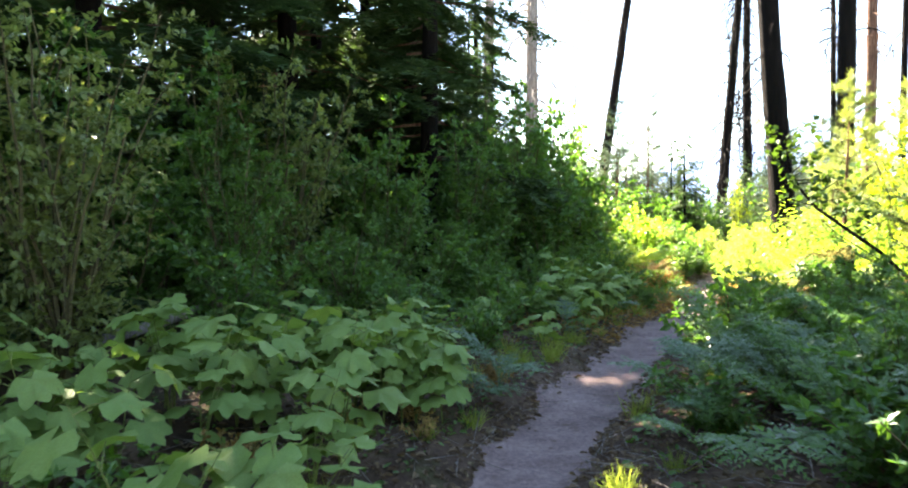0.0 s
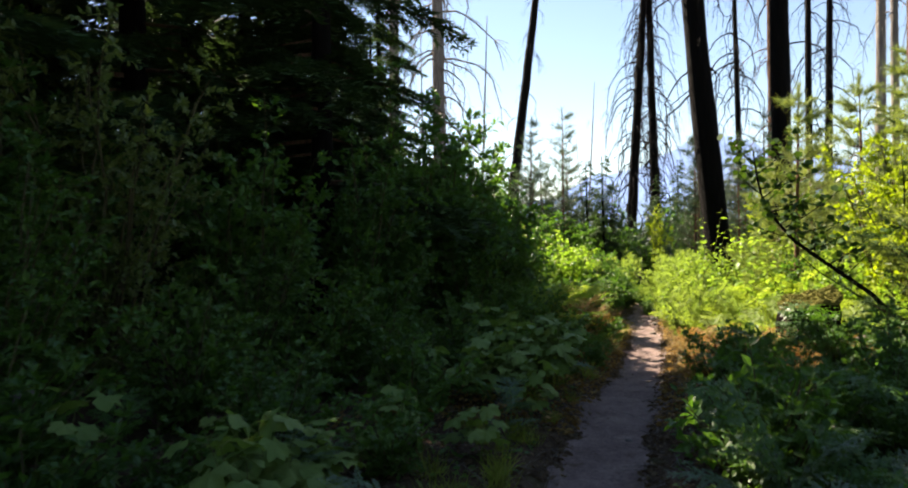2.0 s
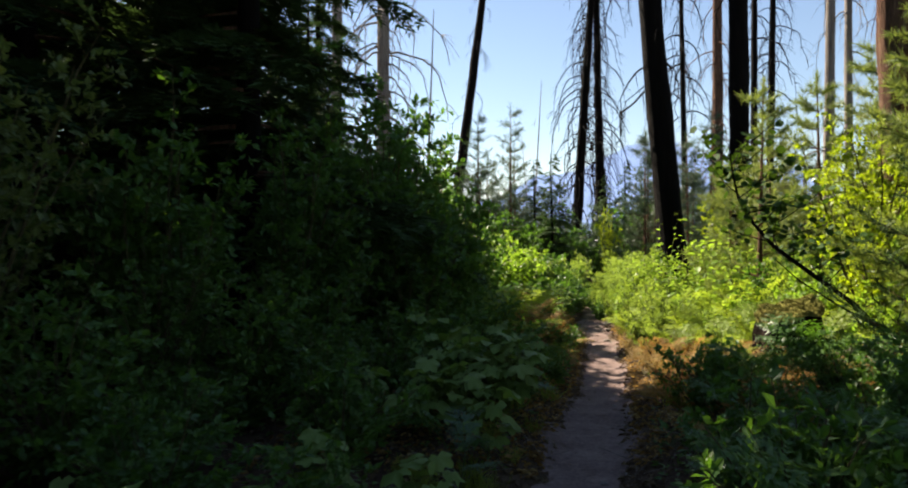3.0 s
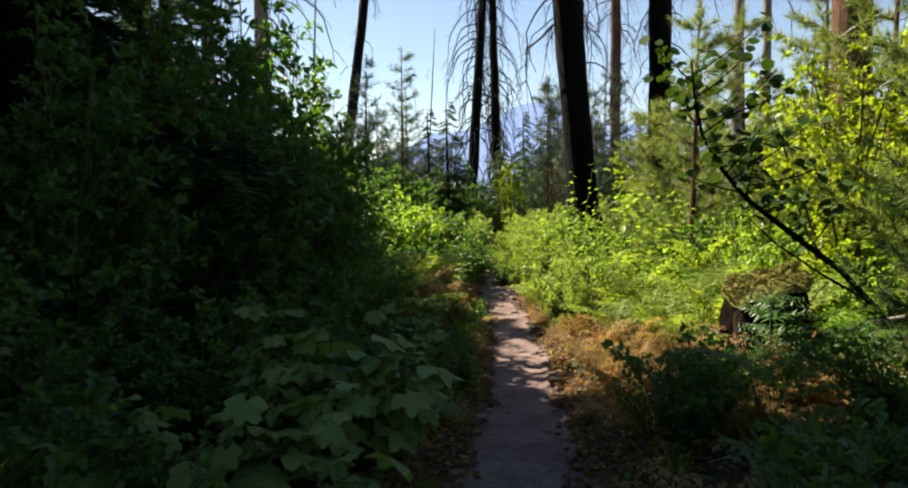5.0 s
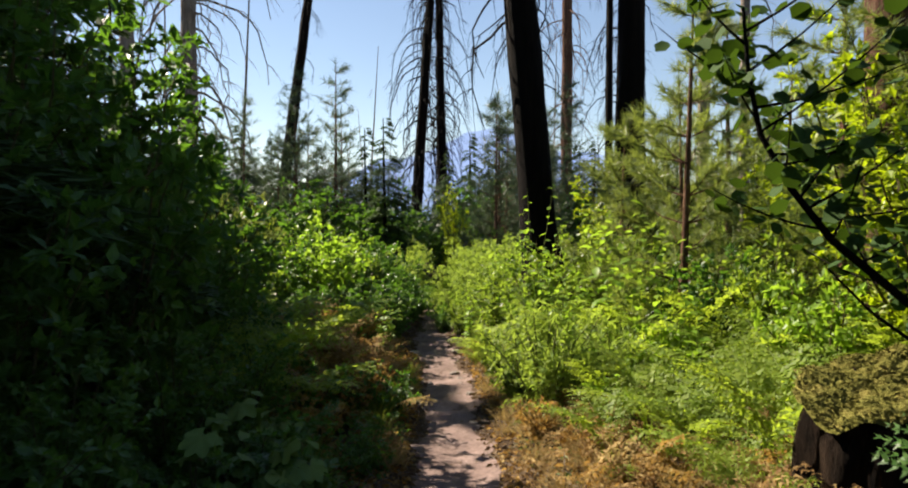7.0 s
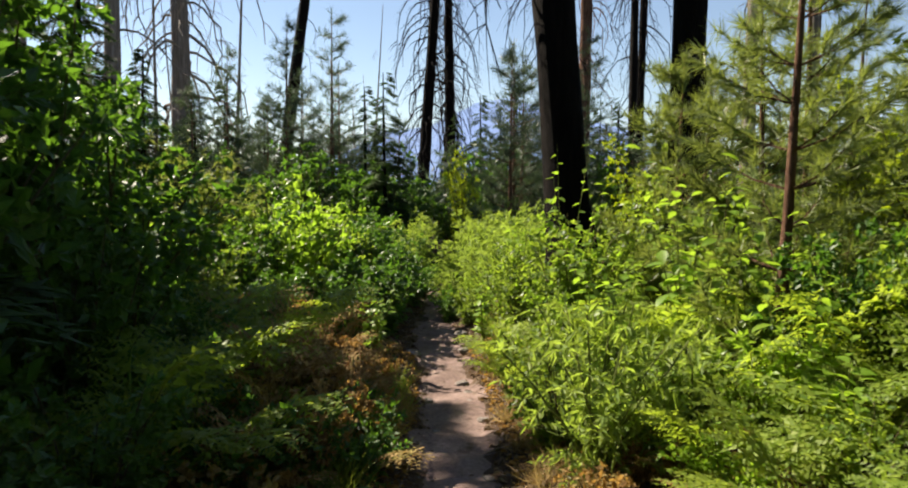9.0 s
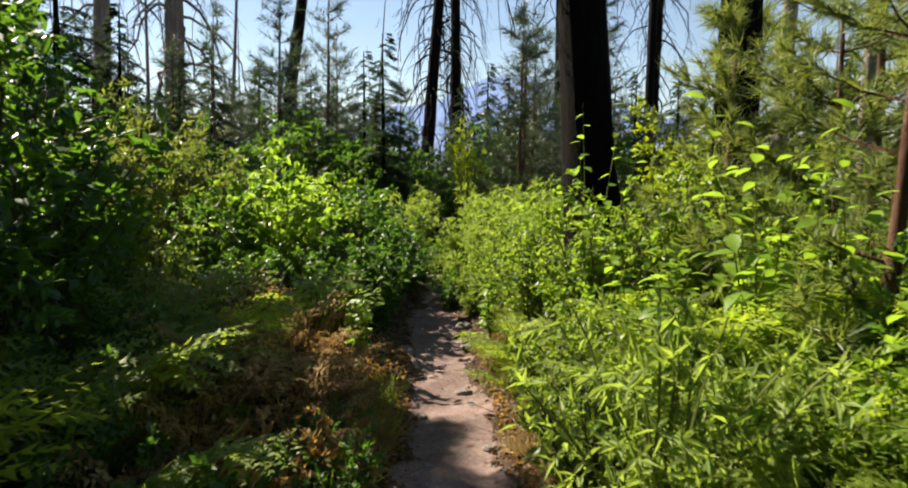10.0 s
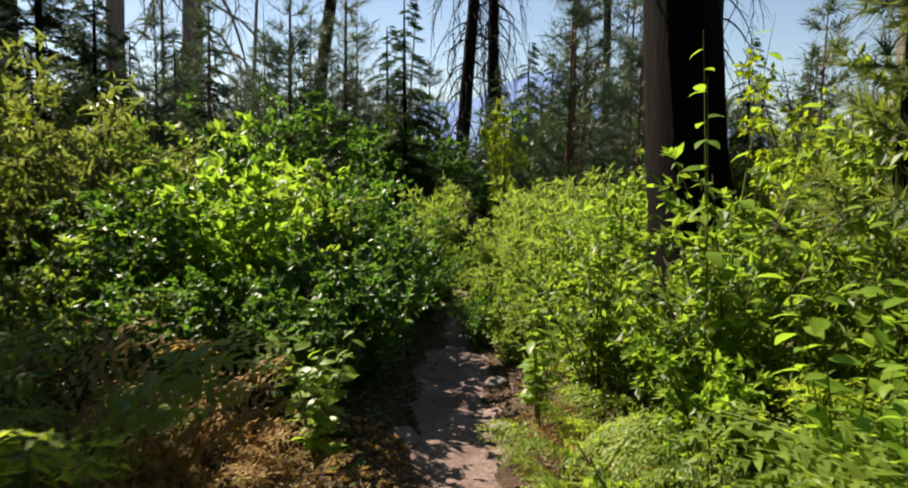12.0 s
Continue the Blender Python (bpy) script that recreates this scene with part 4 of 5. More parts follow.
for kind, x, y, s, yaw in [(0, 12.2, 5.6, 1.3, 40), (0, 13.2, 10.2, 1.3, 130), (0, 13.6, 14.2, 1.2, 220), (1, 11.9, 15.0, 1.2, 300), (0, 14.6, 18.2, 1.3, 10), (1, 10.6, 6.4, 1.2, 77)]:
    pine(kind, x, y, s, yaw, NEARPINE, "young pines beside the trail")

# undergrowth by stretches of the trail: kind, count, from and to along y, from and to beside the trail, size
rs = np.random.RandomState(123)
STRETCHES_A = [
    ('lowdark', 14, -3.0, 3.0, 0.9, 4.0, 0.8, 1.3), ('lowdark', 10, -3.0, 3.0, -4.0, -0.9, 0.8, 1.3), ('lowdark', 26, 5.0, 14.5, -3.2, -0.75, 0.7, 1.15), ('lowdark', 32, 2.0, 9.6, 0.85, 3.6, 0.8, 1.3), ('low', 12, 12.5, 17.5, 0.55, 1.2, 0.6, 0.95), ('low', 14, 12.0, 20.0, 1.1, 3.0, 0.8, 1.2),
    ('feathery', 15, 12.5, 22.0, 0.7, 3.6, 0.8, 1.35), ('dry', 14, 7.6, 10.2, 0.7, 3.2, 0.5, 0.8), ('lowdark', 18, 8.5, 16.0, -0.85, -0.52, 0.4, 0.65), ('dry', 8, 10.5, 16.0, -0.8, -0.5, 0.35, 0.55),
]
STRETCHES_B = [
    ('feathery', 8, 10.4, 13.5, 1.3, 4.0, 0.6, 1.0), ('dry', 14, 8.8, 12.6, 0.55, 2.6, 0.45, 0.75), ('dry', 17, 12.2, 17.0, -2.4, -0.6, 0.6, 1.1), ('dry', 8, 3.0, 9.0, -1.4, -0.6, 0.35, 0.6), ('lowdark', 5, 13.5, 19.0, -3.2, -0.8, 0.6, 1.0), ('lowdark', 10, 17.5, 22.0, -1.6, -0.5, 0.6, 1.0),
    ('bright', 12, 17.5, 28.0, 1.0, 6.0, 0.4, 0.7), ('grey', 10, 19.0, 30.0, 0.8, 7.0, 0.35, 0.6), ('lush', 12, 20.0, 32.0, -8.0, -1.4, 0.5, 0.9), ('lush', 10, 18.0, 32.0, 5.0, 11.0, 0.6, 1.0),
]
# the last six, dark leaved, stand in for shaded gaps among sunlit plants
STRETCHES_C = [
    ('low', 10, 17.0, 25.0, 0.35, 1.2, 0.7, 1.0), ('lowdark', 12, 18.6, 26.0, -1.2, 0.5, 0.6, 0.9), ('feathery', 12, 19.5, 27.0, 0.2, 3.5, 0.8, 1.2), ('low', 20, 12.8, 16.6, 0.65, 1.7, 0.7, 1.1), ('lush', 6, 11.5, 16.5, 2.0, 4.2, 0.5, 0.8), ('dark', 6, 11.0, 17.0, 2.4, 4.6, 0.45, 0.75),
]
for kind, count, y0, y1, d0, d1, s0, s1 in STRETCHES_A + STRETCHES_B + STRETCHES_C:
    for _ in range(count):
        y = rs.uniform(y0, y1)
        d = rs.uniform(d0, d1)
        x = float(np.interp(y, trail_y, trail_x)) + d * 1.1
        shrub(kind, x, y, rs.uniform(s0, s1), rs.uniform(0.85, 1.2))


# ---- ferns ----
def frond_mesh(seed, mat, length=0.85, pairs=17):
    """A fern frond along +x that rises and arches over, its leaflets cut into lobes."""
    rs = np.random.RandomState(seed)
    s = np.linspace(0, 1, 12)
    line = np.stack([length * (0.12 * s + 0.62 * s ** 1.6), 0.06 * np.sin(s * 3 + seed) * length, length * (1.12 * s - 0.50 * s ** 2.2)], -1)
    at, ahead, up, size = [], [], [], []
    for k in range(pairs):
        u = 0.30 + 0.70 * (k + 0.5) / pairs
        p = np.array([np.interp(u, s, line[:, a]) for a in range(3)])
        q = np.array([np.interp(min(u + 0.03, 1), s, line[:, a]) for a in range(3)])
        d = unit(q - p + 1e-6)
        reach = length * 0.29 * math.sin(math.pi * min(1, 0.16 + 0.86 * (1 - u) / 0.7)) ** 0.8 * (0.75 + 0.25 * (1 - u))
        for sg in (-1, 1):
            side = np.array([0, sg * 1.0, 0])
            axis_dir = unit(side + rs.uniform(0.3, 0.65) * d + np.array([0, 0, rs.uniform(-0.5, 0.1)]))
            m = max(3, int(reach / 0.024))
            w = np.linspace(0.08, 1, m)
            lobes = 0.28 * reach * (1 - 0.72 * w) + 0.012
            for sg2 in (-1, 1):
                at.append(p + axis_dir * (reach * w)[:, None])
                ahead.append(np.tile(unit(axis_dir * 0.75 + sg2 * d * 0.7), (m, 1)) + rs.normal(0, 0.24, (m, 3)))
                up.append(np.tile([0, 0, 1.0], (m, 1)) + rs.normal(0, 0.2, (m, 3)))
                size.append(lobes * rs.uniform(0.6, 1.15, m))
    tpl = ([(0, 0.24, 0), (0, -0.24, 0), (1, 0, -0.08)], [(0, 1, 2)])
    leaf = spread(tpl, np.concatenate(at), np.concatenate(ahead), np.concatenate(up), np.concatenate(size))
    return to_mesh("frond", [leaf, tube(line, 0.005 * (1.15 - s), 4)], mat)


# shade fronds: the green bracken again, with shade put into a darker leaf colour
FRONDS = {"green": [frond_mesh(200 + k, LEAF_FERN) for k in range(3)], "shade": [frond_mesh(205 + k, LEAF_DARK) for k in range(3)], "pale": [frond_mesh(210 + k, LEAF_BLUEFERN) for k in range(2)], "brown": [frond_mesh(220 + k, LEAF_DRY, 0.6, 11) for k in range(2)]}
FERNWORDS = {"shade": "bracken fern with shade put into its dark green leaves", "green": "green bracken fern with arching fronds", "pale": "pale bluish fern in the shade", "brown": "withered rust-brown fern at the trail edge"}


def fern(kind, x, y, s, fronds, seed):
    rs = np.random.RandomState(seed)
    ob = tagged(new("fern"), FERNWORDS[kind], "fern", kind + " ferns along the trail")
    ob.matrix_basis = heading(rs.uniform(0, 360), 0, x, y, gz(x, y), s)
    for j in range(fronds):
        part("frond", FRONDS[kind][j % len(FRONDS[kind])], ob, m=heading(360 * j / fronds + rs.uniform(-25, 25), 0, 0, 0, 0, rs.uniform(0.55, 1.2), rs.uniform(-24, 26)))


FERNS_A = [
    ('brown', 4.75, 9.15, 0.75), ('pale', 5.5, 9.0, 0.6), ('green', 5.75, 9.9, 0.9), ('green', 4.55, 9.9, 0.5), ('pale', 5.45, 9.15, 0.6), ('pale', 5.8, 9.3, 0.65),
    ('brown', 4.9, 8.8, 0.9), ('brown', 5.6, 8.8, 1.0), ('brown', 4.3, 9.1, 0.8), ('green', 5.05, 10.25, 1.0), ('brown', 4.45, 9.5, 0.8), ('brown', 5.1, 8.9, 0.9),
    ('brown', 4.8, 9.1, 0.8), ('green', 5.5, 10.5, 0.9), ('pale', 0.35, 5.3, 0.75), ('pale', 0.05, 4.9, 0.6), ('shade', 2.75, 6.2, 0.95), ('shade', 3.3, 5.0, 1.0),
    ('shade', 2.9, 4.0, 0.9), ('brown', 4.6, 9.2, 0.8), ('pale', 5.1, 8.8, 0.5), ('green', 5.6, 10.4, 1.1), ('green', 6.0, 10.9, 1.0), ('green', 5.2, 10.9, 0.8),
    ('green', 6.45, 15.95, 0.75),
]
FERNS_B = [
    ('green', 6.6, 13.1, 0.85), ('green', 6.3, 12.9, 0.7), ('green', 3.7, 15.6, 0.9), ('green', 3.0, 14.3, 0.9), ('green', 4.0, 16.8, 0.8), ('pale', 6.0, 13.4, 0.6),
    ('pale', 6.5, 14.3, 0.6), ('green', 4.1, 15.3, 1.3), ('brown', 3.85, 14.9, 1.5), ('brown', 4.4, 15.8, 1.4), ('brown', 4.0, 16.2, 1.6), ('brown', 4.6, 16.4, 1.2), ('green', 3.5, 15.4, 1.3), ('green', 2.9, 13.0, 1.3), ('green', 3.25, 13.5, 1.3), ('green', 3.3, 14.2, 1.2), ('green', 2.75, 13.9, 1.4), ('brown', 4.7, 15.2, 1.0),
    ('brown', 3.5, 16.4, 1.7), ('brown', 4.2, 14.4, 1.2), ('green', 6.0, 15.2, 0.7), ('green', 6.15, 15.7, 0.75), ('green', 5.75, 14.6, 0.6),
]
for kind, x, y, s in FERNS_A + FERNS_B:
    fern(kind, x, y, s, 7, int(x * 100 + y * 10))
for kind, count, y0, y1, d0, d1, s0, s1 in [
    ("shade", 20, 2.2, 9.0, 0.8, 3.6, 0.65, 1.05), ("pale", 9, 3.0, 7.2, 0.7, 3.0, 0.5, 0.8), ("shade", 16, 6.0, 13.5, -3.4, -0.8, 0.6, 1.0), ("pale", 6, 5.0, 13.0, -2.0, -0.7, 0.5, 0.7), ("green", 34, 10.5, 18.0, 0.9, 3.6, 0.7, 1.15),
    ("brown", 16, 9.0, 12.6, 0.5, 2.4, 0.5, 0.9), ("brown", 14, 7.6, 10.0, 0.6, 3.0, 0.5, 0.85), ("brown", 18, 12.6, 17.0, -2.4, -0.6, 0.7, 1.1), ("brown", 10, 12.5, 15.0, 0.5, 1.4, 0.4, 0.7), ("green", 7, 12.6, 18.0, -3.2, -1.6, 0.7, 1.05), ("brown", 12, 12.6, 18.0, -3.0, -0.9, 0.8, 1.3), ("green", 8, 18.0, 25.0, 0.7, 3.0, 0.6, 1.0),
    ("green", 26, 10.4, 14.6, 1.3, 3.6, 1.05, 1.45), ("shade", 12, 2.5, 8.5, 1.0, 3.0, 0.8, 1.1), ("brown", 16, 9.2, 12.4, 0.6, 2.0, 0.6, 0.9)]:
    for _ in range(count):
        y, d = rs.uniform(y0, y1), rs.uniform(d0, d1)
        fern(kind, float(np.interp(y, trail_y, trail_x)) + d * 1.1, y, rs.uniform(s0, s1), rs.randint(4, 7), rs.randint(1 << 20))


# ---- thimbleberry, with hand-sized lobed leaves ----
BERRY_LEAF = [to_mesh("leaf", [(np.array(LOBED[0]) * (1, 0.92 + 0.16 * k, 1 + 1.2 * k), LOBED[1])], LEAF_BERRY, True) for k in range(2)]


def thimbleberry(x, y, s, seed):
    rs = np.random.RandomState(seed)
    ob = tagged(new("thimbleberry"), "thimbleberry plant with broad pale green lobed leaves", "plant", "thimbleberry plants beside the trail")
    ob.matrix_basis = heading(rs.uniform(0, 360), 0, x, y, gz(x, y), s)
    canes, leaves = [], []
    for j in range(3):
        yaw, top, lean = rs.uniform(0, 2 * np.pi), rs.uniform(0.45, 0.85), rs.uniform(0.05, 0.28)
        w = np.linspace(0, 1, 6)
        line = np.stack([np.cos(yaw) * lean * w ** 1.5, np.sin(yaw) * lean * w ** 1.5, top * w], -1)
        canes.append(tube(line, 0.006 * (1.2 - w), 5))
        for q in range(5):
            u = 0.40 + 0.60 * (q + rs.rand() * 0.6) / 5
            p = np.array([np.interp(u, w, line[:, a]) for a in range(3)])
            a2 = yaw + q * 2.4 + rs.uniform(-0.4, 0.4)
            d = np.array([np.cos(a2), np.sin(a2), 0.35])
            e = p + d * rs.uniform(0.07, 0.16)
            canes.append(tube([p, (p + e) / 2 + [0, 0, 0.01], e], [0.003, 0.0025, 0.002], 4))
            leaves.append((math.degrees(a2), e, rs.uniform(0.15, 0.24)))
    part("cane", to_mesh("cane", canes, STEM_GREEN), ob)
    for k, (a2, e, size) in enumerate(leaves):
        part("leaf", BERRY_LEAF[k % 2], ob, m=Matrix.Translation(e) @ Euler((radians(rs.uniform(-22, 22)), radians(rs.uniform(-2, 38)), radians(a2))).to_matrix().to_4x4() @ Matrix.Diagonal((size, size, size, 1)))


rs = np.random.RandomState(9)
for count, x0, x1, y0, y1, s0, s1 in [(33, -3.4, -0.45, 2.2, 4.8, 0.75, 1.05), (18, -2.2, 0.2, 4.4, 6.4, 0.6, 0.9), (12, 0.3, 1.6, 6.9, 9.2, 0.6, 0.85), (12, 1.2, 2.3, 8.6, 10.4, 0.75, 1.0), (5, 2.2, 3.0, 10.8, 12.2, 0.6, 0.8), (14, -0.9, 0.5, 3.2, 7.2, 0.42, 0.6)]:
    for _ in range(count):
        x, y = rs.uniform(x0, x1), rs.uniform(y0, y1)
        if float(beside(x, y)) < -0.62:
            thimbleberry(x, y, rs.uniform(s0, s1), rs.randint(1 << 20))


# ---- tall leafy plants with long bright leaves ----
LONG = ([(0, 0, 0), (0.10, 0.09, 0.02), (0.30, 0.25, 0.06), (0.58, 0.26, 0.03), (0.82, 0.14, -0.05), (1, 0, -0.16), (0.82, -0.14, -0.05), (0.58, -0.26, 0.03), (0.30, -0.25, 0.06), (0.10, -0.09, 0.02), (0.35, 0, 0), (0.65, 0, -0.02)],
        [(0, 10, 2, 1), (10, 11, 3, 2), (11, 5, 4, 3), (0, 9, 8, 10), (10, 8, 7, 11), (11, 7, 6, 5)])
LONG_LEAF = to_mesh("leaf", [(LONG[0], LONG[1])], LEAF_BRIGHT, True)
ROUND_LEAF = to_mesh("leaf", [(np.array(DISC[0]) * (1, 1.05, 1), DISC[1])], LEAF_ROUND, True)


def leafy_plant(x, y, height, stems, leaf, seed, label, lean=0.30, per=15):
    rs = np.random.RandomState(seed)
    ob = tagged(new("leafy_plant"), label, "plant", "tall leafy plants beside the trail")
    ob.matrix_basis = heading(0, 0, x, y, gz(x, y))
    wood, leaves = [], []
    for j in range(stems + 1):
        yaw, top = rs.uniform(0, 2 * np.pi), height * rs.uniform(0.55, 1.0)
        w = np.linspace(0, 1, 7)
        out = lean * top * rs.uniform(0.2, 1.0)
        line = np.stack([np.cos(yaw) * out * w ** 1.4, np.sin(yaw) * out * w ** 1.4, top * w], -1)
        wood.append(tube(line, 0.007 * (1.15 - w), 5))
        for q in range(per):
            u = 0.22 + 0.78 * (q + 0.3 * rs.rand()) / per
            p = [float(np.interp(u, w, line[:, a])) for a in range(3)]
            leaves.append((q * 137.5 + rs.uniform(-20, 20), p, leaf * (1.15 - 0.55 * u) * rs.uniform(0.75, 1.15)))
    part("stem", to_mesh("stem", wood, STEM_GREEN), ob)
    for a2, p, size in leaves:
        part("leaf", LONG_LEAF, ob, m=Matrix.Translation(p) @ Euler((radians(rs.uniform(-25, 25)), radians(rs.uniform(-35, 30)), radians(a2))).to_matrix().to_4x4() @ Matrix.Diagonal((size, size, size, 1)))


LEAFY = "tall sunlit plant with long bright green leaves"
LEAFY_A = [
    (6.55, 13.45, 2.15, 5, 0.19, 1), (6.95, 13.2, 1.9, 5, 0.19, 2), (6.25, 13.85, 1.35, 4, 0.16, 3), (6.75, 14.75, 1.5, 5, 0.15, 4), (7.0, 15.75, 2.4, 4, 0.15, 5), (7.35, 14.3, 1.7, 5, 0.17, 6),
    (6.6, 14.35, 1.1, 4, 0.14, 7), (5.15, 16.35, 0.85, 6, 0.13, 8), (5.3, 16.9, 0.7, 4, 0.12, 9), (4.95, 18.0, 1.0, 5, 0.13, 10), (6.45, 12.4, 1.4, 4, 0.16, 11), (7.3, 12.4, 1.7, 4, 0.17, 12),
]
LEAFY_B = [
    (7.05, 13.9, 1.9, 5, 0.18, 13), (7.5, 15.1, 1.6, 5, 0.16, 14), (6.2, 11.9, 1.0, 5, 0.14, 15), (5.9, 12.9, 0.8, 5, 0.12, 16), (6.9, 12.9, 1.2, 6, 0.16, 18), (6.5, 16.6, 1.0, 5, 0.12, 19),
    (7.2, 16.9, 1.5, 5, 0.13, 20),
]
for x, y, h, n, leaf, seed in LEAFY_A + LEAFY_B:
    leafy_plant(x, y, h, n, leaf, seed, LEAFY)


def leaning_sapling():
    """A sapling with a bent dark stem leaning over the stump, with round leaves."""
    rs = np.random.RandomState(17)
    ob = tagged(new("sapling"), "leaning sapling with dark round leaves and a bent stem", "young tree")
    ob.location = (6.35, 9.45, gz(6.35, 9.45))
    w = np.linspace(0, 1, 9)
    line = np.array([(0, 0, -0.05), (-0.25, 0.05, 0.42), (-0.55, 0.15, 0.75), (-0.95, 0.30, 1.07), (-1.28, 0.42, 1.34), (-1.46, 0.50, 1.58), (-1.58, 0.58, 1.84), (-1.64, 0.60, 2.12), (-1.68, 0.60, 2.42)])
    part("trunk", to_mesh("trunk", [tube(line, 0.024 * (1.15 - w) + 0.004, 8)], BARK_CHAR, True), ob)
    second = np.array([(-0.30, 0.1, 0.5), (-0.62, 0.28, 0.72), (-0.98, 0.42, 0.98), (-1.2, 0.5, 1.2)])
    part("branch", to_mesh("branch", [tube(second, [0.014, 0.011, 0.008, 0.004], 6)], BARK_CHAR, True), ob)
    ends = []
    for j in range(27):
        u = 0.30 + 0.68 * j / 27
        p = np.array([np.interp(u, w, line[:, a]) for a in range(3)])
        a2 = rs.uniform(0, 2 * np.pi)
        d = np.array([0.85 * np.cos(a2) + 0.25, 0.85 * np.sin(a2), rs.uniform(0.0, 0.7)])
        ln = rs.uniform(0.35, 0.95) * (1.2 - 0.4 * u)
        v = np.linspace(0, 1, 5)[:, None]
        limb = p + d * ln * v + np.array([0, 0, 0.12]) * v ** 2
        part("branch", to_mesh("branch", [tube(limb, [0.008, 0.006, 0.005, 0.004, 0.002], 5)], BARK_CHAR), ob)
        for q in range(15):
            u2 = rs.uniform(0.2, 1.05)
            ends.append(np.array([np.interp(u2, np.linspace(0, 1, 5), limb[:, a]) for a in range(3)]) + rs.normal(0, 0.03, 3))
    for e in ends:
        size = rs.uniform(0.06, 0.11)
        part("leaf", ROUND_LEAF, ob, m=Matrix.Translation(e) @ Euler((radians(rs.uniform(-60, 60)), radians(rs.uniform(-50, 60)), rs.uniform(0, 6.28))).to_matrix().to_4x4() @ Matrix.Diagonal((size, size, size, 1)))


leaning_sapling()


# ---- stump, stones, logs ----
def stump():
    rs = np.random.RandomState(21)
    x, y = 5.15, 9.72
    ob = tagged(new("stump"), "rotten blackened tree stump with a mossy top", "stump")
    ob.location = (x, y, gz(x, y) - 0.1)
    sides, rows = 40, 12
    a = np.linspace(0, 2 * np.pi, sides, endpoint=False)
    rim = 0.80 + 0.10 * np.cos(a - 0.4) + 0.025 * np.sin(3 * a + 1) + 0.02 * np.sin(7 * a)
    v = []
    for k in range(rows):
        s = k / (rows - 1)
        r = (0.33 + 0.12 * (1 - s) ** 3) * (1 + 0.05 * np.sin(5 * a + 0.5) + 0.07 * np.sin(11 * a + 2 * s) + 0.05 * np.sin(17 * a - 3 * s) + rs.normal(0, 0.03, sides)) * (1 - 0.10 * np.clip((s - 0.85) / 0.15, 0, 1))
        v.append(np.stack([r * np.cos(a), 0.8 * r * np.sin(a), s * rim], -1))
    for s, drop in ((0.88, 0.03), (0.5, 0.05), (0.12, 0.05)):
        v.append(np.stack([0.30 * s * np.cos(a), 0.24 * s * np.sin(a), 0.80 + s * (rim - 0.80) + drop + rs.normal(0, 0.012, sides)], -1))
    v = np.concatenate(v)
    n = rows + 3
    f = [(k * sides + i, k * sides + (i + 1) % sides, (k + 1) * sides + (i + 1) % sides, (k + 1) * sides + i) for k in range(n - 1) for i in range(sides)]
    f.append(tuple((n - 1) * sides + i for i in range(sides)))
    part("body", to_mesh("body", [(v, f)], ROT, True), ob)
    m = 5000
    ang, rad = rs.uniform(0, 2 * np.pi, m), 0.36 * np.sqrt(rs.rand(m))
    zz = 0.83 + np.minimum(rad / 0.33, 1) * (np.interp(ang, a, rim) - 0.80) - 0.12 * np.clip(rad / 0.33 - 0.9, 0, 1)
    pts = np.stack([rad * np.cos(ang), 0.8 * rad * np.sin(ang), zz], -1)
    pts[:, 2] += 0.048
    ring, turn = np.meshgrid(np.linspace(0.02, 1.06, 9), a, indexing="ij")
    crest = 0.875 + np.minimum(ring, 1) * (rim[None, :] - 0.80) - 0.35 * np.clip(ring - 0.94, 0, 1) + rs.normal(0, 0.006, ring.shape)
    dome = np.stack([0.335 * ring * np.cos(turn), 0.268 * ring * np.sin(turn), crest], -1).reshape(-1, 3)
    cells = [(k * sides + i, k * sides + (i + 1) % sides, (k + 1) * sides + (i + 1) % sides, (k + 1) * sides + i) for k in range(8) for i in range(sides)]
    part("moss", to_mesh("moss", [(dome, cells), spread(OVAL, pts, rs.normal(0, 1, pts.shape) * (1, 1, 0.45), rs.normal(0, 0.5, pts.shape) + [0, 0, 1], rs.uniform(0.010, 0.024, len(pts)))], MOSS), ob, "olive moss on the stump")


stump()


def stone(x, y, r, seed, label="grey stone half sunk in the dirt", flat=0.5):
    rs = np.random.RandomState(seed)
    bm = bmesh.new()
    bmesh.ops.create_icosphere(bm, subdivisions=3, radius=r)
    for v in bm.verts:
        n = noise.noise(v.co / r * 1.3 + Vector((seed, 0, 0))) * 0.35 + noise.noise(v.co / r * 3.5) * 0.12
        v.co = Vector((v.co.x * 1.2, v.co.y, v.co.z * flat)) * (1 + n)
    me = bpy.data.meshes.new("stone")
    bm.to_mesh(me)
    bm.free()
    me.materials.append(ROCK)
    me.polygons.foreach_set("use_smooth", [True] * len(me.polygons))
    ob = tagged(new("stone", me), label, "stone", "stones in the trail")
    ob.matrix_basis = heading(rs.uniform(0, 360), 0, x, y, gz(x, y) + 0.02)


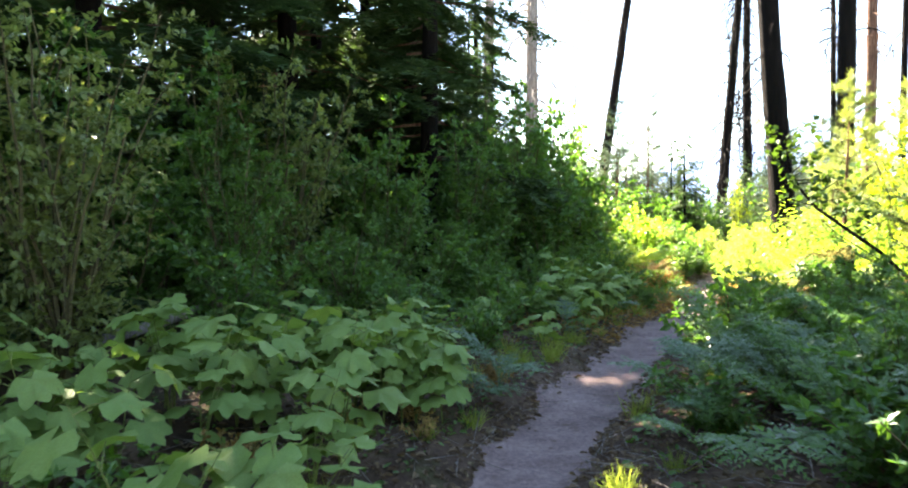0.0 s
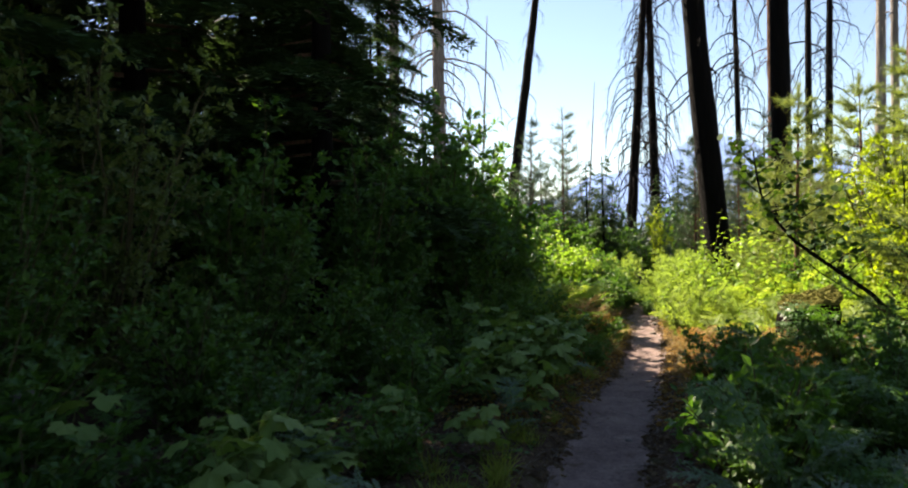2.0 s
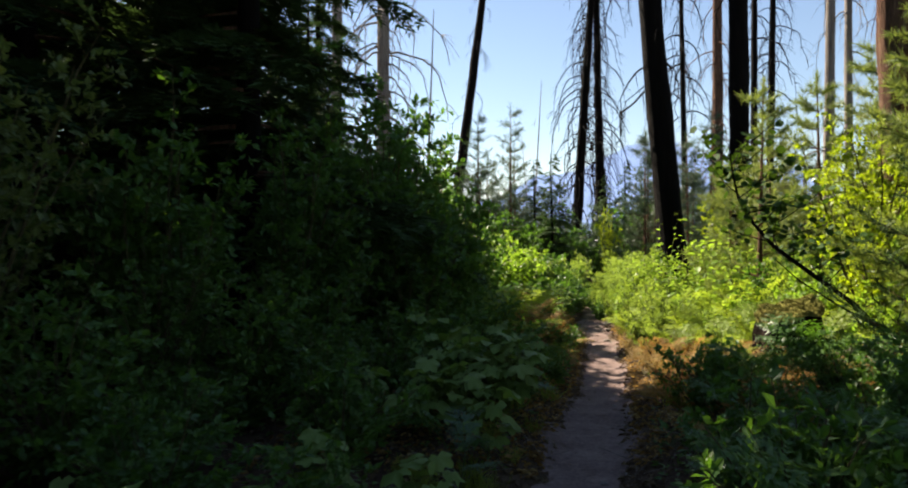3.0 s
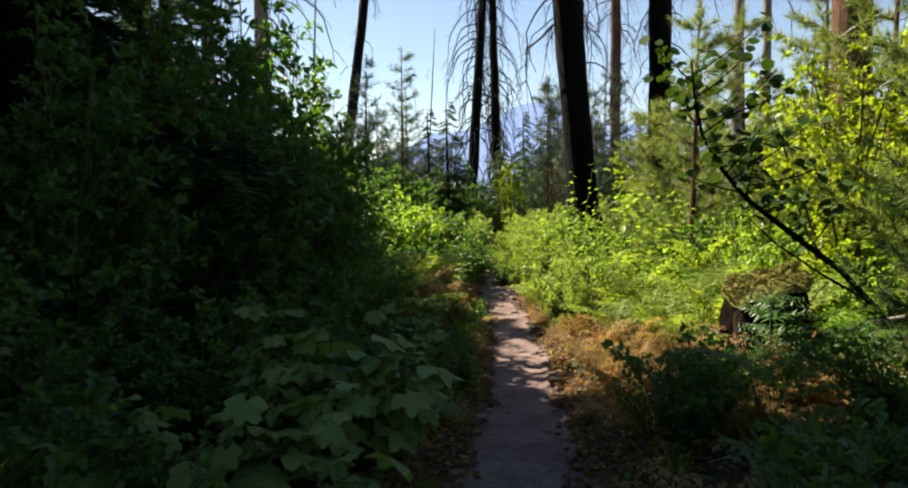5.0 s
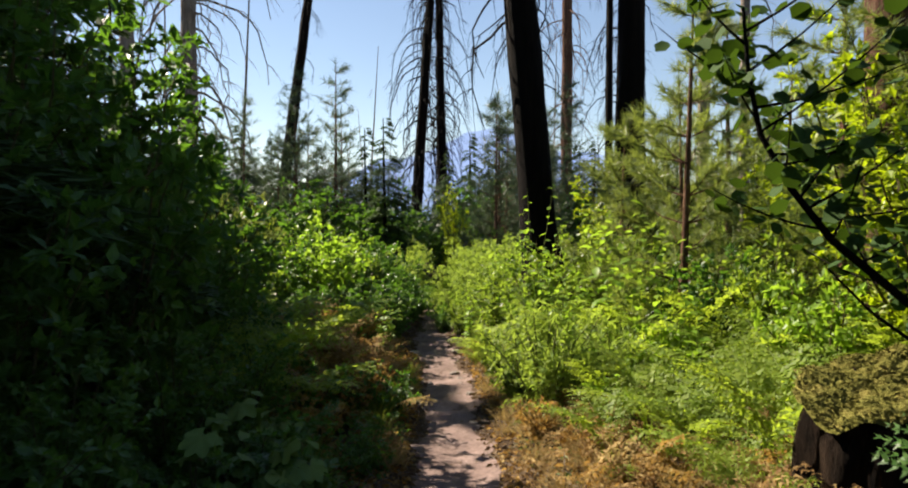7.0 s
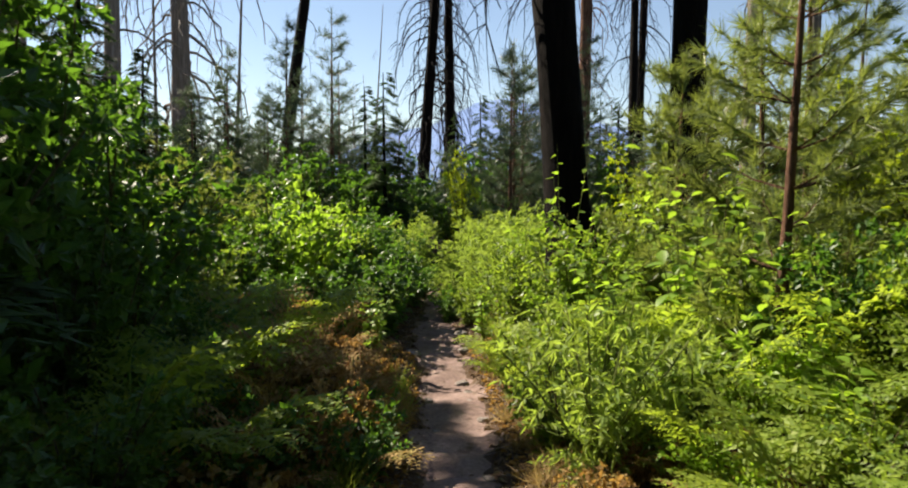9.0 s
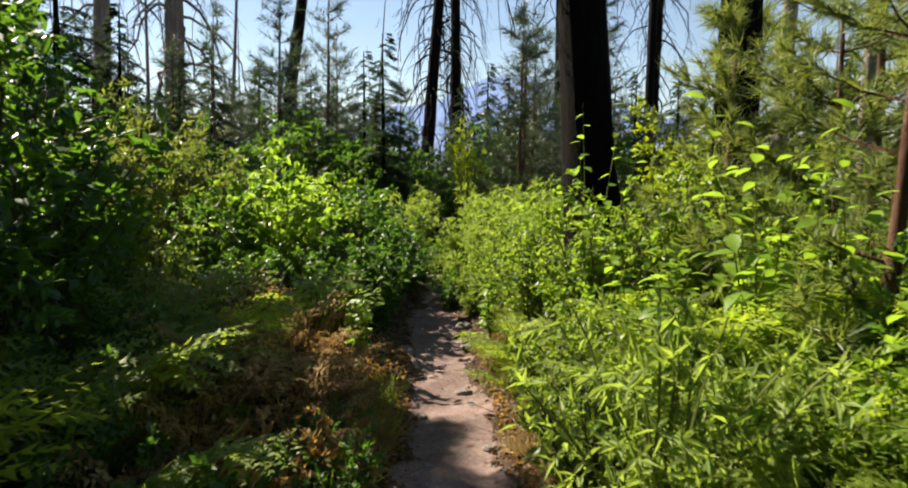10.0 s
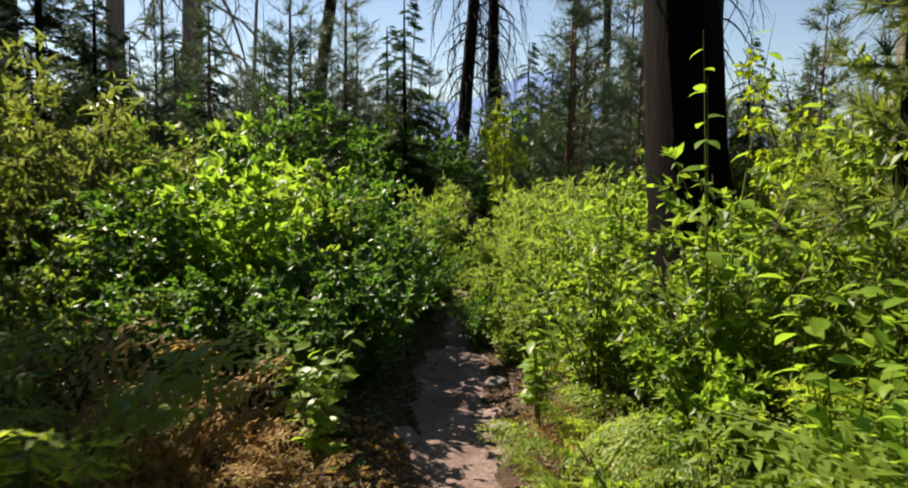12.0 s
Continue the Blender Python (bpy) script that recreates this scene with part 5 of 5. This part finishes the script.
for x, y, r, seed in [(5.75, 15.4, 0.05, 5), (5.62, 15.1, 0.04, 6), (5.85, 15.75, 0.06, 7), (5.3, 15.3, 0.04, 8), (5.45, 14.5, 0.04, 9), (4.9, 13.3, 0.035, 10), (6.75, 17.75, 0.08, 4), (5.78, 16.95, 0.09, 13), (6.42, 16.9, 0.07, 14), (5.0, 14.4, 0.03, 15), (3.2, 9.7, 0.03, 16), (2.2, 7.7, 0.025, 17)]:
    stone(x, y, r, seed)


def log(x0, y0, x1, y1, r, seed, mat, label, lift=0.0):
    rs = np.random.RandomState(seed)
    w = np.linspace(0, 1, 14)
    px, py = x0 + (x1 - x0) * w, y0 + (y1 - y0) * w
    line = np.stack([px - x0, py - y0, ground_z(px, py) - gz(x0, y0) + r * 0.8 + lift * w], -1)
    v, f = tube(line, r * (1.1 - 0.35 * w), 12, rs, 0.06)
    ends = [tuple(range(12)), tuple(13 * 12 + i for i in range(12))]
    ob = tagged(new("log", to_mesh("log", [(v, list(map(tuple, f)) + ends)], mat, True)), label, "log")
    ob.location = (x0, y0, gz(x0, y0))


log(8.9, 24.9, 10.6, 25.1, 0.13, 1, BARK_CHAR, "charred fallen log across the trail")
log(-3.3, 5.6, -1.9, 6.9, 0.05, 2, BARK_GREY, "thin weathered fallen branch in the undergrowth", 0.5)
log(5.0, 10.2, 6.6, 9.2, 0.035, 3, BARK_GREY, "thin fallen branch resting on the stump", 0.45)
log(1.9, 14.9, 3.6, 14.2, 0.03, 4, BARK_GREY, "bleached dead stick lying among ferns", 0.1)


# ---- grass, litter and twigs ----
def tuft_mesh(n, length, mat, seed, fan=0.45):
    rs = np.random.RandomState(seed)
    at = np.stack([rs.normal(0, 0.05, n), rs.normal(0, 0.05, n), np.full(n, -0.01)], -1)
    d = np.stack([rs.normal(0, fan, n), rs.normal(0, fan, n), np.ones(n)], -1)
    return to_mesh("tuft", [spread(BLADE, at, d, rs.normal(0, 1, (n, 3)), length * rs.uniform(0.5, 1.15, n))], mat)


TUFTS = [tuft_mesh(120, 0.30, GRASS, 1, 0.6), tuft_mesh(110, 0.33, STRAW, 2, 0.8), tuft_mesh(80, 0.28, GRASS, 3, 0.6)]


def grass_tuft(kind, x, y, s, seed):
    words = ("tall yellow-green grass tuft at the trail edge", "dry straw-coloured grass tuft", "small green grass tuft")
    ob = tagged(new("grass_tuft", TUFTS[kind]), words[kind], "grass", ("green grass tufts", "dry grass tufts", "small grass tufts")[kind])
    ob.matrix_basis = heading((seed * 77) % 360, 0, x, y, gz(x, y), s)


rs = np.random.RandomState(44)
for kind, count, y0, y1, d0, d1, s0, s1 in [(0, 14, 12.8, 15.6, -0.85, -0.45, 0.7, 1.1), (1, 70, 9.4, 13.4, 0.42, 1.7, 0.4, 0.85), (1, 30, 13.4, 17.0, 0.38, 0.75, 0.35, 0.7), (1, 20, 12.0, 15.0, -0.8, -0.42, 0.5, 0.9), (2, 40, 2.0, 9.5, -1.2, -0.45, 0.4, 0.9), (2, 40, 2.0, 9.5, 0.45, 1.5, 0.4, 0.9), (2, 30, 15.0, 24.0, 0.40, 1.2, 0.5, 1.1), (2, 20, 9.0, 14.0, -1.4, -0.45, 0.5, 1.0), (1, 30, 17.0, 26.0, 0.4, 3.0, 0.8, 1.4)]:
    for k in range(count):
        y = rs.uniform(y0, y1)
        grass_tuft(kind, float(np.interp(y, trail_y, trail_x)) + rs.uniform(d0, d1) * 1.1, y, rs.uniform(s0, s1), k)


def litter(name, count, y0, y1, d0, d1, template, size, mat, label, category, seed, thick=0.03):
    """Fallen leaves or sticks strewn over the soil."""
    rs = np.random.RandomState(seed)
    y = rs.uniform(y0, y1, count)
    d = d0 + (d1 - d0) * rs.rand(count) ** 1.5
    d = d * rs.choice([-1, 1], count)
    x = np.interp(y, trail_y, trail_x) + d * 1.1
    z = ground_z(x, y) + 0.004 + thick * rs.rand(count) ** 2 * np.clip((np.abs(d) - 0.35) / 0.3, 0.1, 1)
    yaw = rs.uniform(0, 2 * np.pi, count)
    ahead = np.stack([np.cos(yaw), np.sin(yaw), rs.normal(0, 0.25, count)], -1)
    up = np.array([0, 0, 1.0]) + rs.normal(0, 0.35, (count, 3))
    ob = new(name, to_mesh(name, [spread(template, np.stack([x, y, z], -1), ahead, up, size * rs.uniform(0.5, 1.3, count))], mat))
    tagged(ob, label, category, kind="stuff")


CURLED = (np.array(OVAL[0]) * (1, 1.1, 3.0), OVAL[1])
STICK = ([(0, 0.012, 0), (0, -0.008, 0.012), (0, -0.008, -0.012), (1, 0.008, 0.02), (1, -0.005, 0.028), (1, -0.005, 0.012)], [(0, 1, 4, 3), (1, 2, 5, 4), (2, 0, 3, 5)])
litter("leaf_litter", 26000, -1, 20, 0.27, 3.0, CURLED, 0.052, LEAF_LITTER, "brown fallen leaves strewn over the soil", "leaf litter", 1)
litter("dry_litter", 12000, 7.8, 17, 0.33, 2.2, CURLED, 0.050, LEAF_DRY, "rust-coloured dead leaves beside the trail", "leaf litter", 2, 0.14)
litter("trail_leaves", 2400, 0, 20, 0.42, 0.05, CURLED, 0.032, LEAF_LITTER, "few dry leaves lying on the trail", "leaf litter", 3)
litter("twigs", 4200, 0, 20, 0.30, 2.4, STICK, 0.22, BARK_GREY, "thin dead twigs scattered on the ground", "twigs", 4)
litter("pebbles", 700, 1, 20, 0.05, 0.40, (np.array([(0, 0, 0), (0.5, 0.4, 0.1), (1, 0, 0), (0.5, -0.4, 0.1), (0.5, 0, 0.5), (0.5, 0, -0.2)]), [(0, 1, 4), (1, 2, 4), (2, 3, 4), (3, 0, 4), (1, 0, 5), (2, 1, 5), (3, 2, 5), (0, 3, 5)]), 0.022, ROCK, "small grey pebbles on the trail", "pebbles", 5)
litter("ground_cover", 9000, 1, 20, 0.50, 3.5, OVAL, 0.06, LEAF_DARK, "small green leaves of creeping ground plants", "ground cover", 6)
